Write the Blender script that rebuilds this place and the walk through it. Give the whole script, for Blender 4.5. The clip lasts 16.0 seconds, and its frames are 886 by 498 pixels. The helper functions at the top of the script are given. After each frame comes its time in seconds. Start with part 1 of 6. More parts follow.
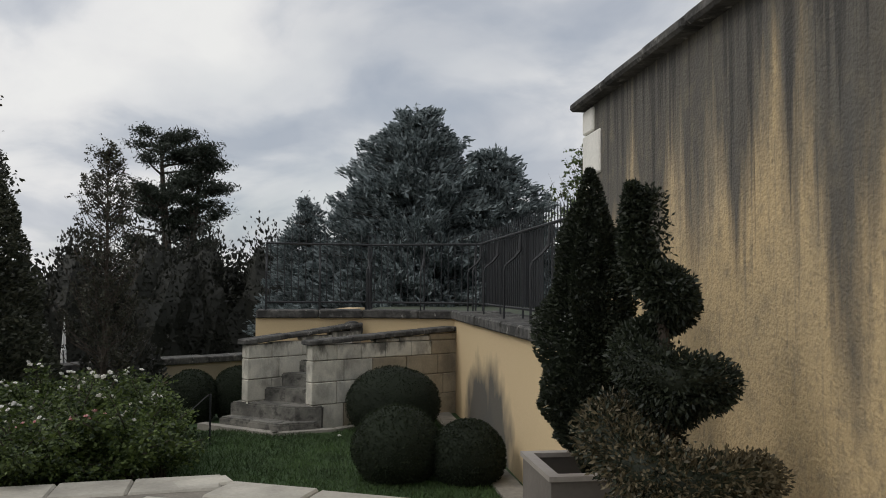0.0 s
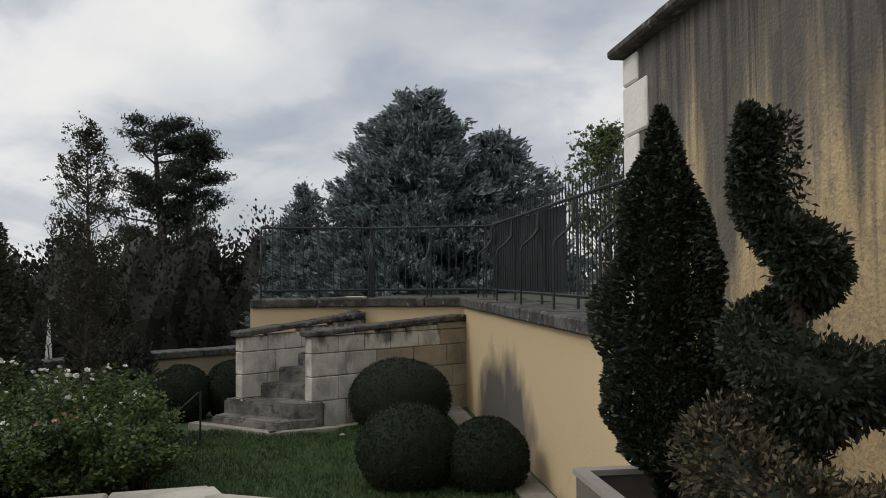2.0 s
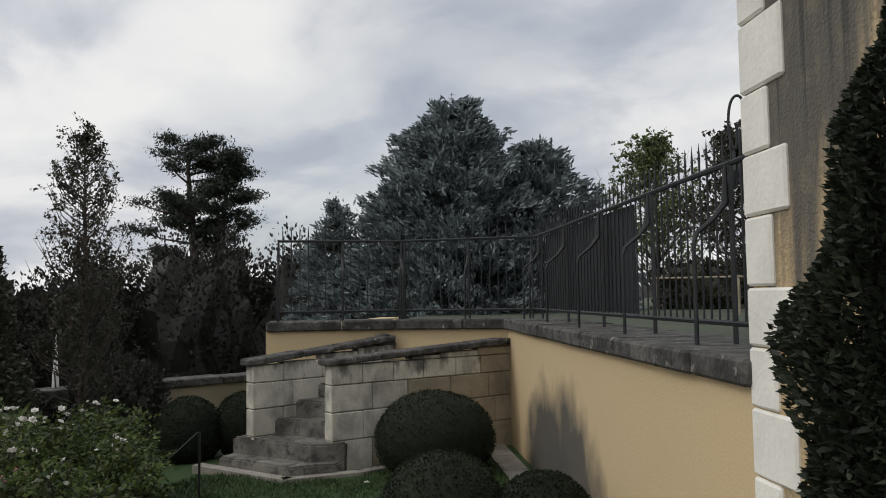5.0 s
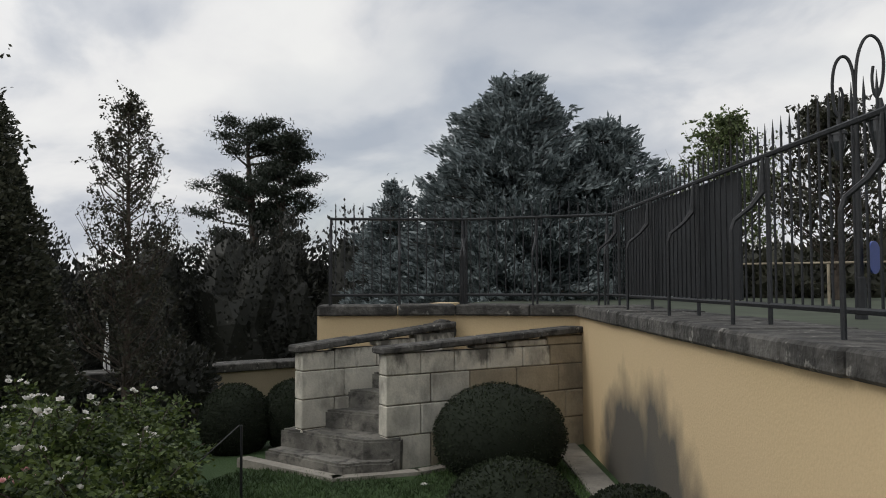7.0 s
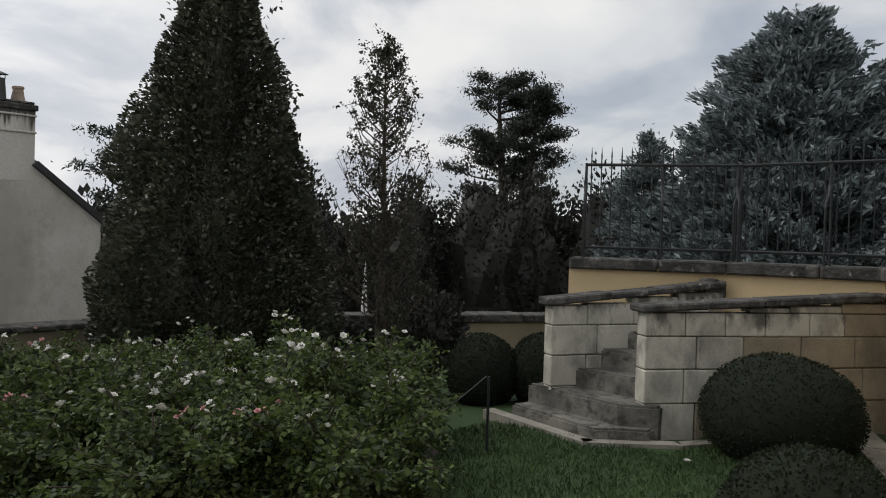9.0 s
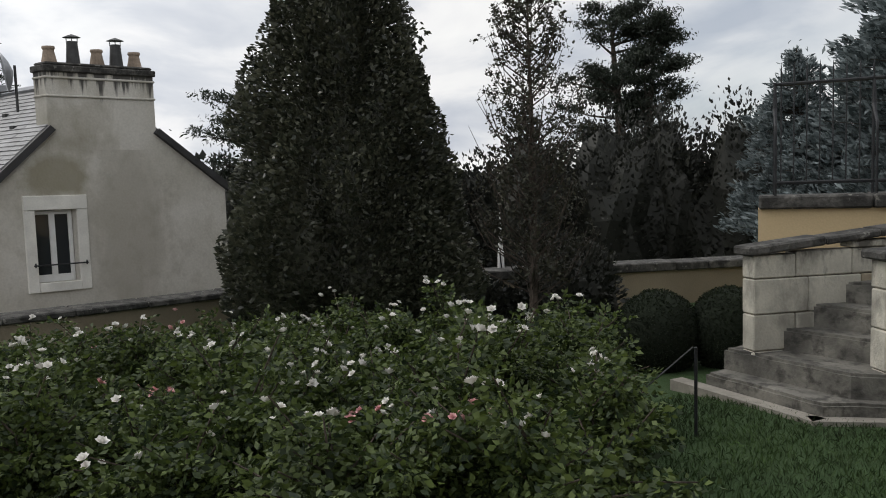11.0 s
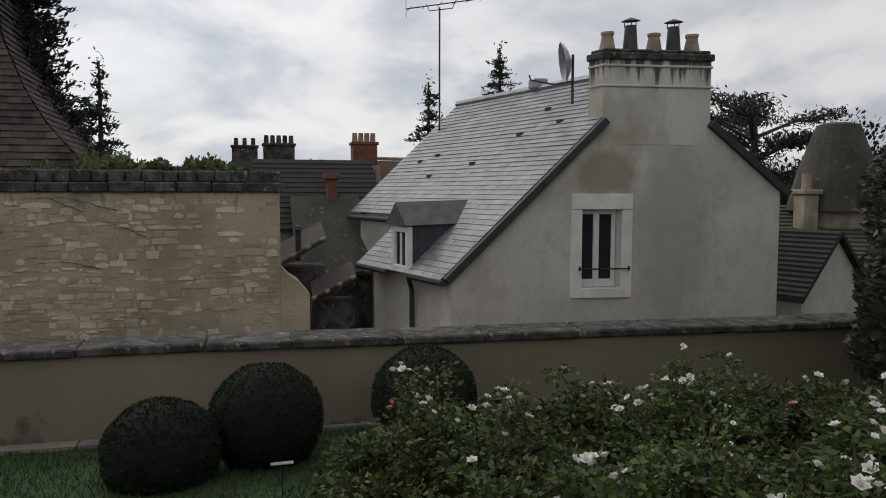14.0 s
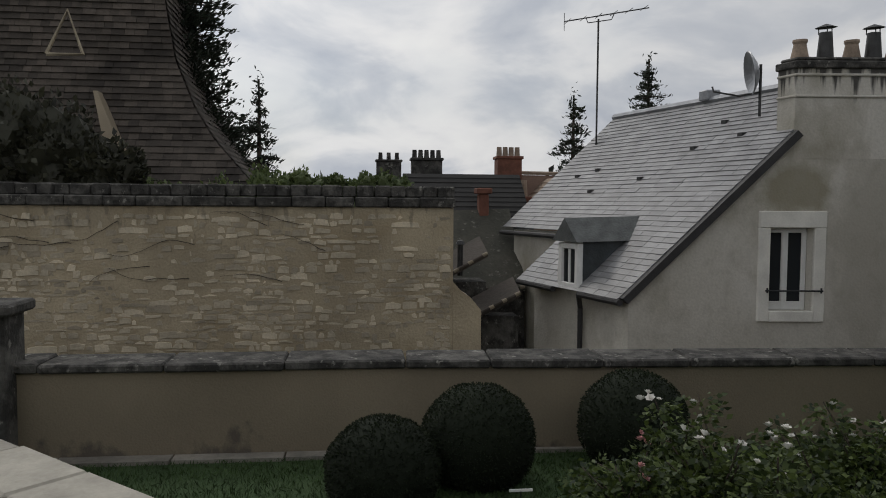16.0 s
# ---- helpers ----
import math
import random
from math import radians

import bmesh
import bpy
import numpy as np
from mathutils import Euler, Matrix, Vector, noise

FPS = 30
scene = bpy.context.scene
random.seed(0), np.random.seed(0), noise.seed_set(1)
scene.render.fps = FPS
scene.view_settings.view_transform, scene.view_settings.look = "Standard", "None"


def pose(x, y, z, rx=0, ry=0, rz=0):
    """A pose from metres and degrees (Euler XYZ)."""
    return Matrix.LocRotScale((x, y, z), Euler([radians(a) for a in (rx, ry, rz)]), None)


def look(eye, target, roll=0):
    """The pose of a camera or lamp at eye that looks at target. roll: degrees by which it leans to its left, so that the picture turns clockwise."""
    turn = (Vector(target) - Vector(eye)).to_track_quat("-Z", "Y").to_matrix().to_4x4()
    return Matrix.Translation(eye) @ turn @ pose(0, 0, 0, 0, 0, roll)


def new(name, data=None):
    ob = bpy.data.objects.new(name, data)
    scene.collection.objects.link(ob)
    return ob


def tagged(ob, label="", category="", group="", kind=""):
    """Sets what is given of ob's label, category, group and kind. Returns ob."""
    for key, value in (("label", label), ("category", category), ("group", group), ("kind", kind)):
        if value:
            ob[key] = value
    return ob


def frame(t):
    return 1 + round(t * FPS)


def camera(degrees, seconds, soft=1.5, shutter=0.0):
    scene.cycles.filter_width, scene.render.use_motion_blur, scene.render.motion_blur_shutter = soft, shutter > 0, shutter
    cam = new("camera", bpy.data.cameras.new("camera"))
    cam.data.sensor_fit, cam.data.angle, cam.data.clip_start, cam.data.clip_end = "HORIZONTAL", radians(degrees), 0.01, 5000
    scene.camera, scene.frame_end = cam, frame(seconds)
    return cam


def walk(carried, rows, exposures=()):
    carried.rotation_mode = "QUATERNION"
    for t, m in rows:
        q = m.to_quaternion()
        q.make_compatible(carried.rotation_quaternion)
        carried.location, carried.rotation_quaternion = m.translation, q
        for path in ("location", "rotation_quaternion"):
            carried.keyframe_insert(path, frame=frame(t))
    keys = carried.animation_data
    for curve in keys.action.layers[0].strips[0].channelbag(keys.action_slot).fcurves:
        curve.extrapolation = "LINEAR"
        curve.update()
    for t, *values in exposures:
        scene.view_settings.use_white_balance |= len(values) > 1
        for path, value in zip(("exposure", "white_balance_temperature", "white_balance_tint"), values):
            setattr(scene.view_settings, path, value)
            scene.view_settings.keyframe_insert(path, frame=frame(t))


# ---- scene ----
cam = camera(60.0, 16.0, soft=1.0)
PATH = [
    (0, (2.589, -0.341, 2.068), (2.119, 1.6, 2.168), 0.4),
    (0.5, (2.483, -0.125, 2.051), (2.035, 1.821, 2.15), 0.3),
    (1, (2.41, 0.074, 2.035), (1.971, 2.023, 2.129), -0.0),
    (1.5, (2.326, 0.268, 2.017), (1.88, 2.216, 2.102), -0.0),
    (2, (2.266, 0.475, 2.009), (1.797, 2.418, 2.081), -0.4),
    (2.5, (2.203, 0.705, 2.009), (1.705, 2.641, 2.068), -0.8),
    (3, (2.139, 0.922, 2.015), (1.618, 2.852, 2.07), -1.0),
    (3.5, (2.074, 1.152, 2.011), (1.543, 3.079, 2.074), -1.1),
    (5.8, (1.777, 2.167, 1.988), (1.18, 4.07, 2.128), -0.6),
    (6, (1.738, 2.248, 1.987), (1.128, 4.148, 2.122), -0.6),
    (6.5, (1.653, 2.445, 1.98), (1.002, 4.333, 2.092), -0.5),
    (7, (1.58, 2.626, 1.958), (0.873, 4.495, 2.047), -0.2),
    (7.5, (1.508, 2.763, 1.935), (0.715, 4.598, 1.998), 0.3),
    (8, (1.446, 2.841, 1.916), (0.519, 4.613, 1.95), 1.0),
    (8.5, (1.347, 2.948, 1.881), (0.26, 4.626, 1.887), 1.5),
    (9, (1.205, 3.122, 1.857), (-0.051, 4.679, 1.83), 1.7),
    (9.2, (1.131, 3.183, 1.856), (-0.185, 4.688, 1.813), 1.7),
    (11.3, (0.083, 3.534, 1.901), (-1.385, 4.881, 1.722), -1.2),
    (11.5, (0.079, 3.471, 1.928), (-1.414, 4.790, 1.748), -0.5),
    (12, (0.025, 3.106, 1.922), (-1.622, 4.227, 1.737), -2.4),
    (12.5, (-0.622, 2.928, 1.928), (-2.403, 3.825, 1.769), -2.9),
    (13, (-1.634, 2.827, 1.942), (-3.494, 3.546, 1.790), -2.1),
    (13.5, (-2.329, 2.647, 1.936), (-4.232, 3.244, 1.790), -0.9),
    (14, (-2.570, 2.395, 1.942), (-4.501, 2.894, 1.794), 0.1),
    (14.5, (-2.583, 2.154, 1.928), (-4.536, 2.561, 1.780), 1.1),
    (15, (-2.618, 1.900, 1.940), (-4.588, 2.220, 1.798), 1.0),
    (15.5, (-2.867, 1.779, 1.963), (-4.848, 2.014, 1.830), 0.6),
    (16, (-2.931, 1.485, 1.978), (-4.914, 1.718, 1.862), 0.4),
]
walk(cam, [(t, look(eye, target, roll)) for t, eye, target, roll in PATH], exposures=[(0, -0.05), (6, 0.0), (9.0, 0.0), (11.5, 0.16), (12.3, 0.02), (13, -0.19), (13.5, -0.25), (14.3, -0.22), (15, -0.2), (16, -0.44)])

# ---------------------------------------------------------------- sky and sun
SUN_AZ, SUN_EL = radians(238), radians(44)
SUN_DIR = Vector((math.sin(SUN_AZ) * math.cos(SUN_EL), math.cos(SUN_AZ) * math.cos(SUN_EL), math.sin(SUN_EL)))
world = bpy.data.worlds.new("cloudy_sky")
scene.world = world
world.use_nodes = True
wn, wl = world.node_tree.nodes, world.node_tree.links
wn.clear()
w_out = wn.new("ShaderNodeOutputWorld")
w_bg = wn.new("ShaderNodeBackground")
sky = wn.new("ShaderNodeTexSky")
sky.sky_type, sky.sun_disc = "NISHITA", False
sky.sun_elevation, sky.sun_rotation = SUN_EL, SUN_AZ
w_tc = wn.new("ShaderNodeTexCoord")
w_sep = wn.new("ShaderNodeSeparateXYZ")
wl.new(w_tc.outputs["Generated"], w_sep.inputs[0])


def w_math(op, a, b=0.0, clamp=False):
    n = wn.new("ShaderNodeMath")
    n.operation, n.use_clamp = op, clamp
    for i, v in enumerate((a, b)):
        if isinstance(v, (int, float)):
            n.inputs[i].default_value = v
        else:
            wl.new(v, n.inputs[i])
    return n.outputs[0]


# cloud layer: the direction is laid on a flat ceiling of cloud
up = w_math("ADD", w_math("MAXIMUM", w_sep.outputs[2], 0.0), 0.32)
w_comb = wn.new("ShaderNodeCombineXYZ")
wl.new(w_math("DIVIDE", w_sep.outputs[0], up), w_comb.inputs[0])
wl.new(w_math("DIVIDE", w_sep.outputs[1], up), w_comb.inputs[1])


def w_noise(scale, detail, offset, rough=0.55, dist=0.0):
    m = wn.new("ShaderNodeMapping")
    m.inputs["Location"].default_value = (offset, offset * 1.7, 0)
    m.inputs["Scale"].default_value = (1.0, 1.1, 1.0)
    m.inputs["Rotation"].default_value = (0, 0, 0.6)
    wl.new(w_comb.outputs[0], m.inputs["Vector"])
    n = wn.new("ShaderNodeTexNoise")
    n.inputs["Scale"].default_value, n.inputs["Detail"].default_value = scale, detail
    n.inputs["Roughness"].default_value, n.inputs["Distortion"].default_value = rough, dist
    wl.new(m.outputs[0], n.inputs["Vector"])
    return n.outputs["Fac"]


def w_ramp(fac, stops):
    r = wn.new("ShaderNodeValToRGB")
    while len(r.color_ramp.elements) < len(stops):
        r.color_ramp.elements.new(0.5)
    for e, (p, c) in zip(r.color_ramp.elements, stops):
        e.position, e.color = p, (*c, 1)
    wl.new(fac, r.inputs[0])
    return r.outputs[0]


clouds = w_ramp(w_noise(2.1, 9, 3.1, 0.52, 0.35), [(0.34, (0.55, 0.585, 0.65)), (0.44, (0.67, 0.695, 0.74)), (0.5, (0.8, 0.81, 0.83)), (0.55, (0.88, 0.88, 0.885)), (0.64, (0.94, 0.94, 0.93))])
cover = w_ramp(w_noise(0.8, 5, 7.7, 0.5, 0.2), [(0.34, (0.62, 0.62, 0.62)), (0.5, (1, 1, 1))])
w_sky = wn.new("ShaderNodeMix")
w_sky.data_type, w_sky.blend_type = "RGBA", "MULTIPLY"
w_sky.inputs[0].default_value = 1.0
wl.new(sky.outputs[0], w_sky.inputs[6])
w_sky.inputs[7].default_value = (0.085, 0.085, 0.085, 1)
w_mix = wn.new("ShaderNodeMix")
w_mix.data_type = "RGBA"
wl.new(cover, w_mix.inputs[0])
wl.new(w_sky.outputs[2], w_mix.inputs[6])
# the cloud is brighter towards the veiled sun
w_dot = wn.new("ShaderNodeVectorMath")
w_dot.operation = "DOT_PRODUCT"
wl.new(w_tc.outputs["Generated"], w_dot.inputs[0])
w_dot.inputs[1].default_value = SUN_DIR
w_glow = w_math("ADD", w_math("MULTIPLY", w_math("POWER", w_math("MAXIMUM", w_dot.outputs["Value"], 0.0), 3.0), 0.75), 0.94)
w_lit = wn.new("ShaderNodeMix")
w_lit.data_type, w_lit.blend_type = "RGBA", "MULTIPLY"
w_lit.inputs[0].default_value = 1.0
wl.new(clouds, w_lit.inputs[6])
wl.new(w_glow, w_lit.inputs[7])
wl.new(w_lit.outputs[2], w_mix.inputs[7])
wl.new(w_mix.outputs[2], w_bg.inputs["Color"])
w_bg.inputs["Strength"].default_value = 0.96
wl.new(w_bg.outputs[0], w_out.inputs[0])

sun = new("sun", bpy.data.lights.new("sun", "SUN"))
sun.data.energy, sun.data.angle, sun.data.color = 0.7, radians(14), (1.0, 0.95, 0.88)
sun.matrix_world = look(SUN_DIR * 50, (0, 0, 0))
scene.view_settings.exposure = 0.0

# ---------------------------------------------------------------- materials


def mat(name, base, rough=0.8, noise_scale=6.0, vary=0.25, bump=0.3, fine=40.0, tint=None, metal=0.0, random_vary=0.0, island=0.0, spec=0.5):
    """Base colour with a coarse and a fine variation and a bump."""
    m = bpy.data.materials.new(name)
    m.use_nodes = True
    nt = m.node_tree
    n, l = nt.nodes, nt.links
    bsdf = n["Principled BSDF"]
    tc = n.new("ShaderNodeNewGeometry")
    coarse = n.new("ShaderNodeTexNoise")
    coarse.inputs["Scale"].default_value, coarse.inputs["Detail"].default_value = noise_scale, 5
    l.new(tc.outputs["Position"], coarse.inputs["Vector"])
    grain = n.new("ShaderNodeTexNoise")
    grain.inputs["Scale"].default_value, grain.inputs["Detail"].default_value = fine, 3
    l.new(tc.outputs["Position"], grain.inputs["Vector"])
    ramp = n.new("ShaderNodeValToRGB")
    c = Vector(base)
    t = Vector(tint) if tint else c * (1 - vary * 1.6)
    ramp.color_ramp.elements[0].position, ramp.color_ramp.elements[1].position = 0.32, 0.68
    ramp.color_ramp.elements[0].color = (*t, 1)
    ramp.color_ramp.elements[1].color = (*(c * (1 + vary * 0.4)), 1)
    l.new(coarse.outputs["Fac"], ramp.inputs[0])
    mul = n.new("ShaderNodeMix")
    mul.data_type, mul.blend_type = "RGBA", "MULTIPLY"
    mul.inputs[0].default_value = 1.0
    l.new(ramp.outputs[0], mul.inputs[6])
    mr = n.new("ShaderNodeMapRange")
    mr.inputs["To Min"].default_value, mr.inputs["To Max"].default_value = 1 - vary, 1 + vary
    l.new(grain.outputs["Fac"], mr.inputs["Value"])
    l.new(mr.outputs[0], mul.inputs[7])
    col = mul.outputs[2]
    for amount, node, out in ((random_vary, "ShaderNodeObjectInfo", "Random"), (island, "ShaderNodeNewGeometry", "Random Per Island")):
        if amount:
            oi = n.new(node)
            r2 = n.new("ShaderNodeMapRange")
            r2.inputs["To Min"].default_value, r2.inputs["To Max"].default_value = 1 - amount, 1 + amount
            l.new(oi.outputs[out], r2.inputs["Value"])
            m2 = n.new("ShaderNodeMix")
            m2.data_type, m2.blend_type = "RGBA", "MULTIPLY"
            m2.inputs[0].default_value = 1.0
            l.new(col, m2.inputs[6])
            l.new(r2.outputs[0], m2.inputs[7])
            col = m2.outputs[2]
    l.new(col, bsdf.inputs["Base Color"])
    bsdf.inputs["Roughness"].default_value = rough
    bsdf.inputs["Metallic"].default_value = metal
    bsdf.inputs["Specular IOR Level"].default_value = spec
    if bump:
        b = n.new("ShaderNodeBump")
        b.inputs["Strength"].default_value, b.inputs["Distance"].default_value = bump, 0.02
        l.new(grain.outputs["Fac"], b.inputs["Height"])
        l.new(b.outputs[0], bsdf.inputs["Normal"])
    return m


def stained(m, colour, scale, low, high, z_from=None, z_to=None, fade=0.6, strength=0.9):
    """Adds stains of a shape of their own: noise stretched by scale, kept between two heights where given."""
    nt = m.node_tree
    n, l = nt.nodes, nt.links
    bsdf = n["Principled BSDF"]
    old = bsdf.inputs["Base Color"].links[0].from_socket
    geo = n.new("ShaderNodeNewGeometry")
    mp = n.new("ShaderNodeMapping")
    mp.inputs["Scale"].default_value = scale
    mp.inputs["Location"].default_value = (1.3, 2.1, 0.4)
    l.new(geo.outputs["Position"], mp.inputs["Vector"])
    nz = n.new("ShaderNodeTexNoise")
    nz.inputs["Scale"].default_value, nz.inputs["Detail"].default_value, nz.inputs["Roughness"].default_value = 1.0, 6, 0.6
    l.new(mp.outputs[0], nz.inputs["Vector"])
    fac = nz.outputs["Fac"]
    if z_from is not None:
        sep = n.new("ShaderNodeSeparateXYZ")
        l.new(geo.outputs["Position"], sep.inputs[0])
        hr = n.new("ShaderNodeMapRange")
        hr.inputs["From Min"].default_value, hr.inputs["From Max"].default_value = z_from, z_to
        hr.inputs["To Min"].default_value, hr.inputs["To Max"].default_value = -fade, fade * 0.35
        l.new(sep.outputs[2], hr.inputs["Value"])
        add = n.new("ShaderNodeMath")
        add.operation = "ADD"
        l.new(fac, add.inputs[0])
        l.new(hr.outputs[0], add.inputs[1])
        fac = add.outputs[0]
    r = n.new("ShaderNodeMapRange")
    r.inputs["From Min"].default_value, r.inputs["From Max"].default_value = low, high
    r.inputs["To Max"].default_value = strength
    l.new(fac, r.inputs["Value"])
    mx = n.new("ShaderNodeMix")
    mx.data_type = "RGBA"
    l.new(r.outputs[0], mx.inputs[0])
    l.new(old, mx.inputs[6])
    mx.inputs[7].default_value = (*colour, 1)
    l.new(mx.outputs[2], bsdf.inputs["Base Color"])
    return m


def patch_stain(m, centre, reach, colour, strength=0.85, grain=(5, 5, 0.9)):
    """One damp patch of an uneven outline at a place on the wall."""
    nt = m.node_tree
    n, l = nt.nodes, nt.links
    bsdf = n["Principled BSDF"]
    old = bsdf.inputs["Base Color"].links[0].from_socket
    geo = n.new("ShaderNodeNewGeometry")
    sub = n.new("ShaderNodeVectorMath")
    sub.operation = "SUBTRACT"
    l.new(geo.outputs["Position"], sub.inputs[0])
    sub.inputs[1].default_value = centre
    div = n.new("ShaderNodeVectorMath")
    div.operation = "DIVIDE"
    l.new(sub.outputs[0], div.inputs[0])
    div.inputs[1].default_value = reach
    ln = n.new("ShaderNodeVectorMath")
    ln.operation = "LENGTH"
    l.new(div.outputs[0], ln.inputs[0])
    mp = n.new("ShaderNodeMapping")
    mp.inputs["Scale"].default_value = grain
    l.new(geo.outputs["Position"], mp.inputs["Vector"])
    nz = n.new("ShaderNodeTexNoise")
    nz.inputs["Scale"].default_value, nz.inputs["Detail"].default_value = 1.0, 6
    l.new(mp.outputs[0], nz.inputs["Vector"])
    ad = n.new("ShaderNodeMath")
    ad.operation = "ADD"
    l.new(ln.outputs["Value"], ad.inputs[0])
    l.new(nz.outputs["Fac"], ad.inputs[1])
    r = n.new("ShaderNodeMapRange")
    r.inputs["From Min"].default_value, r.inputs["From Max"].default_value = 1.6, 1.15
    r.inputs["To Max"].default_value = strength
    l.new(ad.outputs[0], r.inputs["Value"])
    mx = n.new("ShaderNodeMix")
    mx.data_type = "RGBA"
    l.new(r.outputs[0], mx.inputs[0])
    l.new(old, mx.inputs[6])
    mx.inputs[7].default_value = (*colour, 1)
    l.new(mx.outputs[2], bsdf.inputs["Base Color"])


M = {}
M["stucco"] = mat("ochre_stucco", (0.5, 0.37, 0.2), 0.92, 1.2, 0.14, 0.55, 60, tint=(0.43, 0.33, 0.19))
stained(M["stucco"], (0.28, 0.25, 0.2), (1.2, 1.2, 0.5), 0.4, 0.62, 0.9, 4.0, 0.34, 0.6)
stained(M["stucco"], (0.075, 0.072, 0.066), (2.2, 2.2, 0.22), 0.38, 0.5, 0.4, 3.7, 0.36, 0.92)
stained(M["stucco"], (0.1, 0.095, 0.085), (8.0, 8.0, 0.45), 0.4, 0.6, 1.0, 3.8, 0.34, 0.8)
stained(M["stucco"], (0.13, 0.12, 0.1), (22.0, 22.0, 1.3), 0.47, 0.66, 0.2, 3.7, 0.3, 0.7)
stained(M["stucco"], (0.2, 0.17, 0.12), (9.0, 9.0, 7.0), 0.52, 0.72, strength=0.55)
stained(M["stucco"], (0.045, 0.043, 0.04), (14.0, 14.0, 0.35), 0.5, 0.58, 1.4, 3.6, 0.3, 0.8)
stained(M["stucco"], (0.09, 0.082, 0.068), (34.0, 34.0, 20.0), 0.52, 0.66, strength=0.35)
M["stucco_low"] = mat("yellow_stucco", (0.55, 0.42, 0.25), 0.92, 1.0, 0.1, 0.15, 60, tint=(0.56, 0.43, 0.25))
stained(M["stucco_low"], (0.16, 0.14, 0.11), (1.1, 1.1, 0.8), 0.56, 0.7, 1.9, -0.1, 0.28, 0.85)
patch_stain(M["stucco_low"], (0.62, 9.75, 0.2), (0.8, 1.0, 0.95), (0.06, 0.058, 0.053), 0.95, (1.8, 1.8, 1.6))
patch_stain(M["stucco_low"], (1.05, 8.75, 0.15), (0.8, 0.9, 1.1), (0.07, 0.067, 0.06), 0.95, (2.2, 2.2, 1.5))
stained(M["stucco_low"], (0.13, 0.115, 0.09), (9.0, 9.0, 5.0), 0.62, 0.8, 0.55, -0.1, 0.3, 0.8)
patch_stain(M["stucco_low"], (0.0, 11.45, 0.3), (0.4, 0.5, 1.1), (0.3, 0.22, 0.12), 0.6)
M["stucco_far"] = mat("dull_stucco", (0.255, 0.212, 0.15), 0.92, 1.0, 0.12, 0.3, 50)
stained(M["stucco_far"], (0.1, 0.085, 0.07), (3.0, 3.0, 2.0), 0.54, 0.64, 0.15, -0.42, 0.3, 0.85)
M["limestone"] = mat("pale_limestone", (0.57, 0.54, 0.46), 0.9, 3.0, 0.16, 0.35, 45, random_vary=0.1)
stained(M["limestone"], (0.2, 0.19, 0.165), (3.5, 3.5, 2.2), 0.48, 0.68, strength=0.8)
stained(M["limestone"], (0.06, 0.057, 0.05), (5, 5, 2.0), 0.5, 0.64, 0.75, 1.35, 0.3, 0.85)
M["tan_stone"] = mat("tan_limestone", (0.34, 0.29, 0.21), 0.92, 3.0, 0.2, 0.35, 40, random_vary=0.1)
stained(M["tan_stone"], (0.15, 0.13, 0.1), (3, 3, 2), 0.52, 0.7, strength=0.7)
M["coping"] = mat("weathered_coping", (0.105, 0.1, 0.091), 0.95, 4.0, 0.4, 0.9, 24, tint=(0.05, 0.048, 0.044), random_vary=0.15)
stained(M["coping"], (0.026, 0.025, 0.023), (6, 6, 5), 0.44, 0.58, strength=0.9)
stained(M["coping"], (0.3, 0.29, 0.26), (11, 11, 9), 0.61, 0.68, strength=0.7)
M["step"] = mat("mossy_step_stone", (0.2, 0.19, 0.165), 0.95, 3.5, 0.3, 0.5, 30, tint=(0.075, 0.072, 0.064), random_vary=0.15)
stained(M["step"], (0.04, 0.038, 0.034), (9, 9, 10), 0.5, 0.64, strength=0.8)
M["slab"] = mat("pale_paving", (0.4, 0.375, 0.32), 0.9, 2.5, 0.18, 0.3, 30, random_vary=0.12)
M["kerb"] = mat("grey_kerb_stone", (0.27, 0.25, 0.215), 0.92, 3.5, 0.22, 0.4, 30, random_vary=0.15)
M["joint"] = mat("mortar_joint", (0.2, 0.18, 0.15), 0.95, 5, 0.2, 0.3)
M["grass"] = mat("lawn_grass", (0.028, 0.056, 0.014), 0.9, 1.6, 0.35, 0.8, 90, tint=(0.03, 0.065, 0.016))
M["grass_blade"] = mat("grass_blade", (0.043, 0.082, 0.018), 0.8, 1.6, 0.3, 0, 60, island=0.35)
M["soil"] = mat("dark_soil", (0.06, 0.045, 0.032), 0.95, 5, 0.35, 0.8, 40)
M["town"] = mat("far_ground", (0.06, 0.075, 0.045), 0.95, 0.2, 0.4, 0.2, 3)
M["iron"] = mat("black_iron", (0.013, 0.0145, 0.017), 0.55, 8, 0.3, 0.2, 60, metal=0.0)
M["screen"] = mat("dark_sheet", (0.013, 0.0155, 0.018), 0.7, 2, 0.25, 0.1)
M["blue_sign"] = mat("blue_enamel", (0.02, 0.05, 0.25), 0.4, 9, 0.1, 0)
M["bark"] = mat("dark_bark", (0.075, 0.058, 0.045), 0.95, 8, 0.35, 0.7, 50)
M["white_render"] = mat("grey_white_render", (0.57, 0.545, 0.495), 0.92, 0.8, 0.16, 0.3, 30, tint=(0.47, 0.445, 0.385))
stained(M["white_render"], (0.25, 0.225, 0.16), (1.1, 1.1, 0.7), 0.5, 0.7, strength=0.7)
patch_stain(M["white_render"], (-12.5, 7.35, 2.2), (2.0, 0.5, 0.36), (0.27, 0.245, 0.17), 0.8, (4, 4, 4))
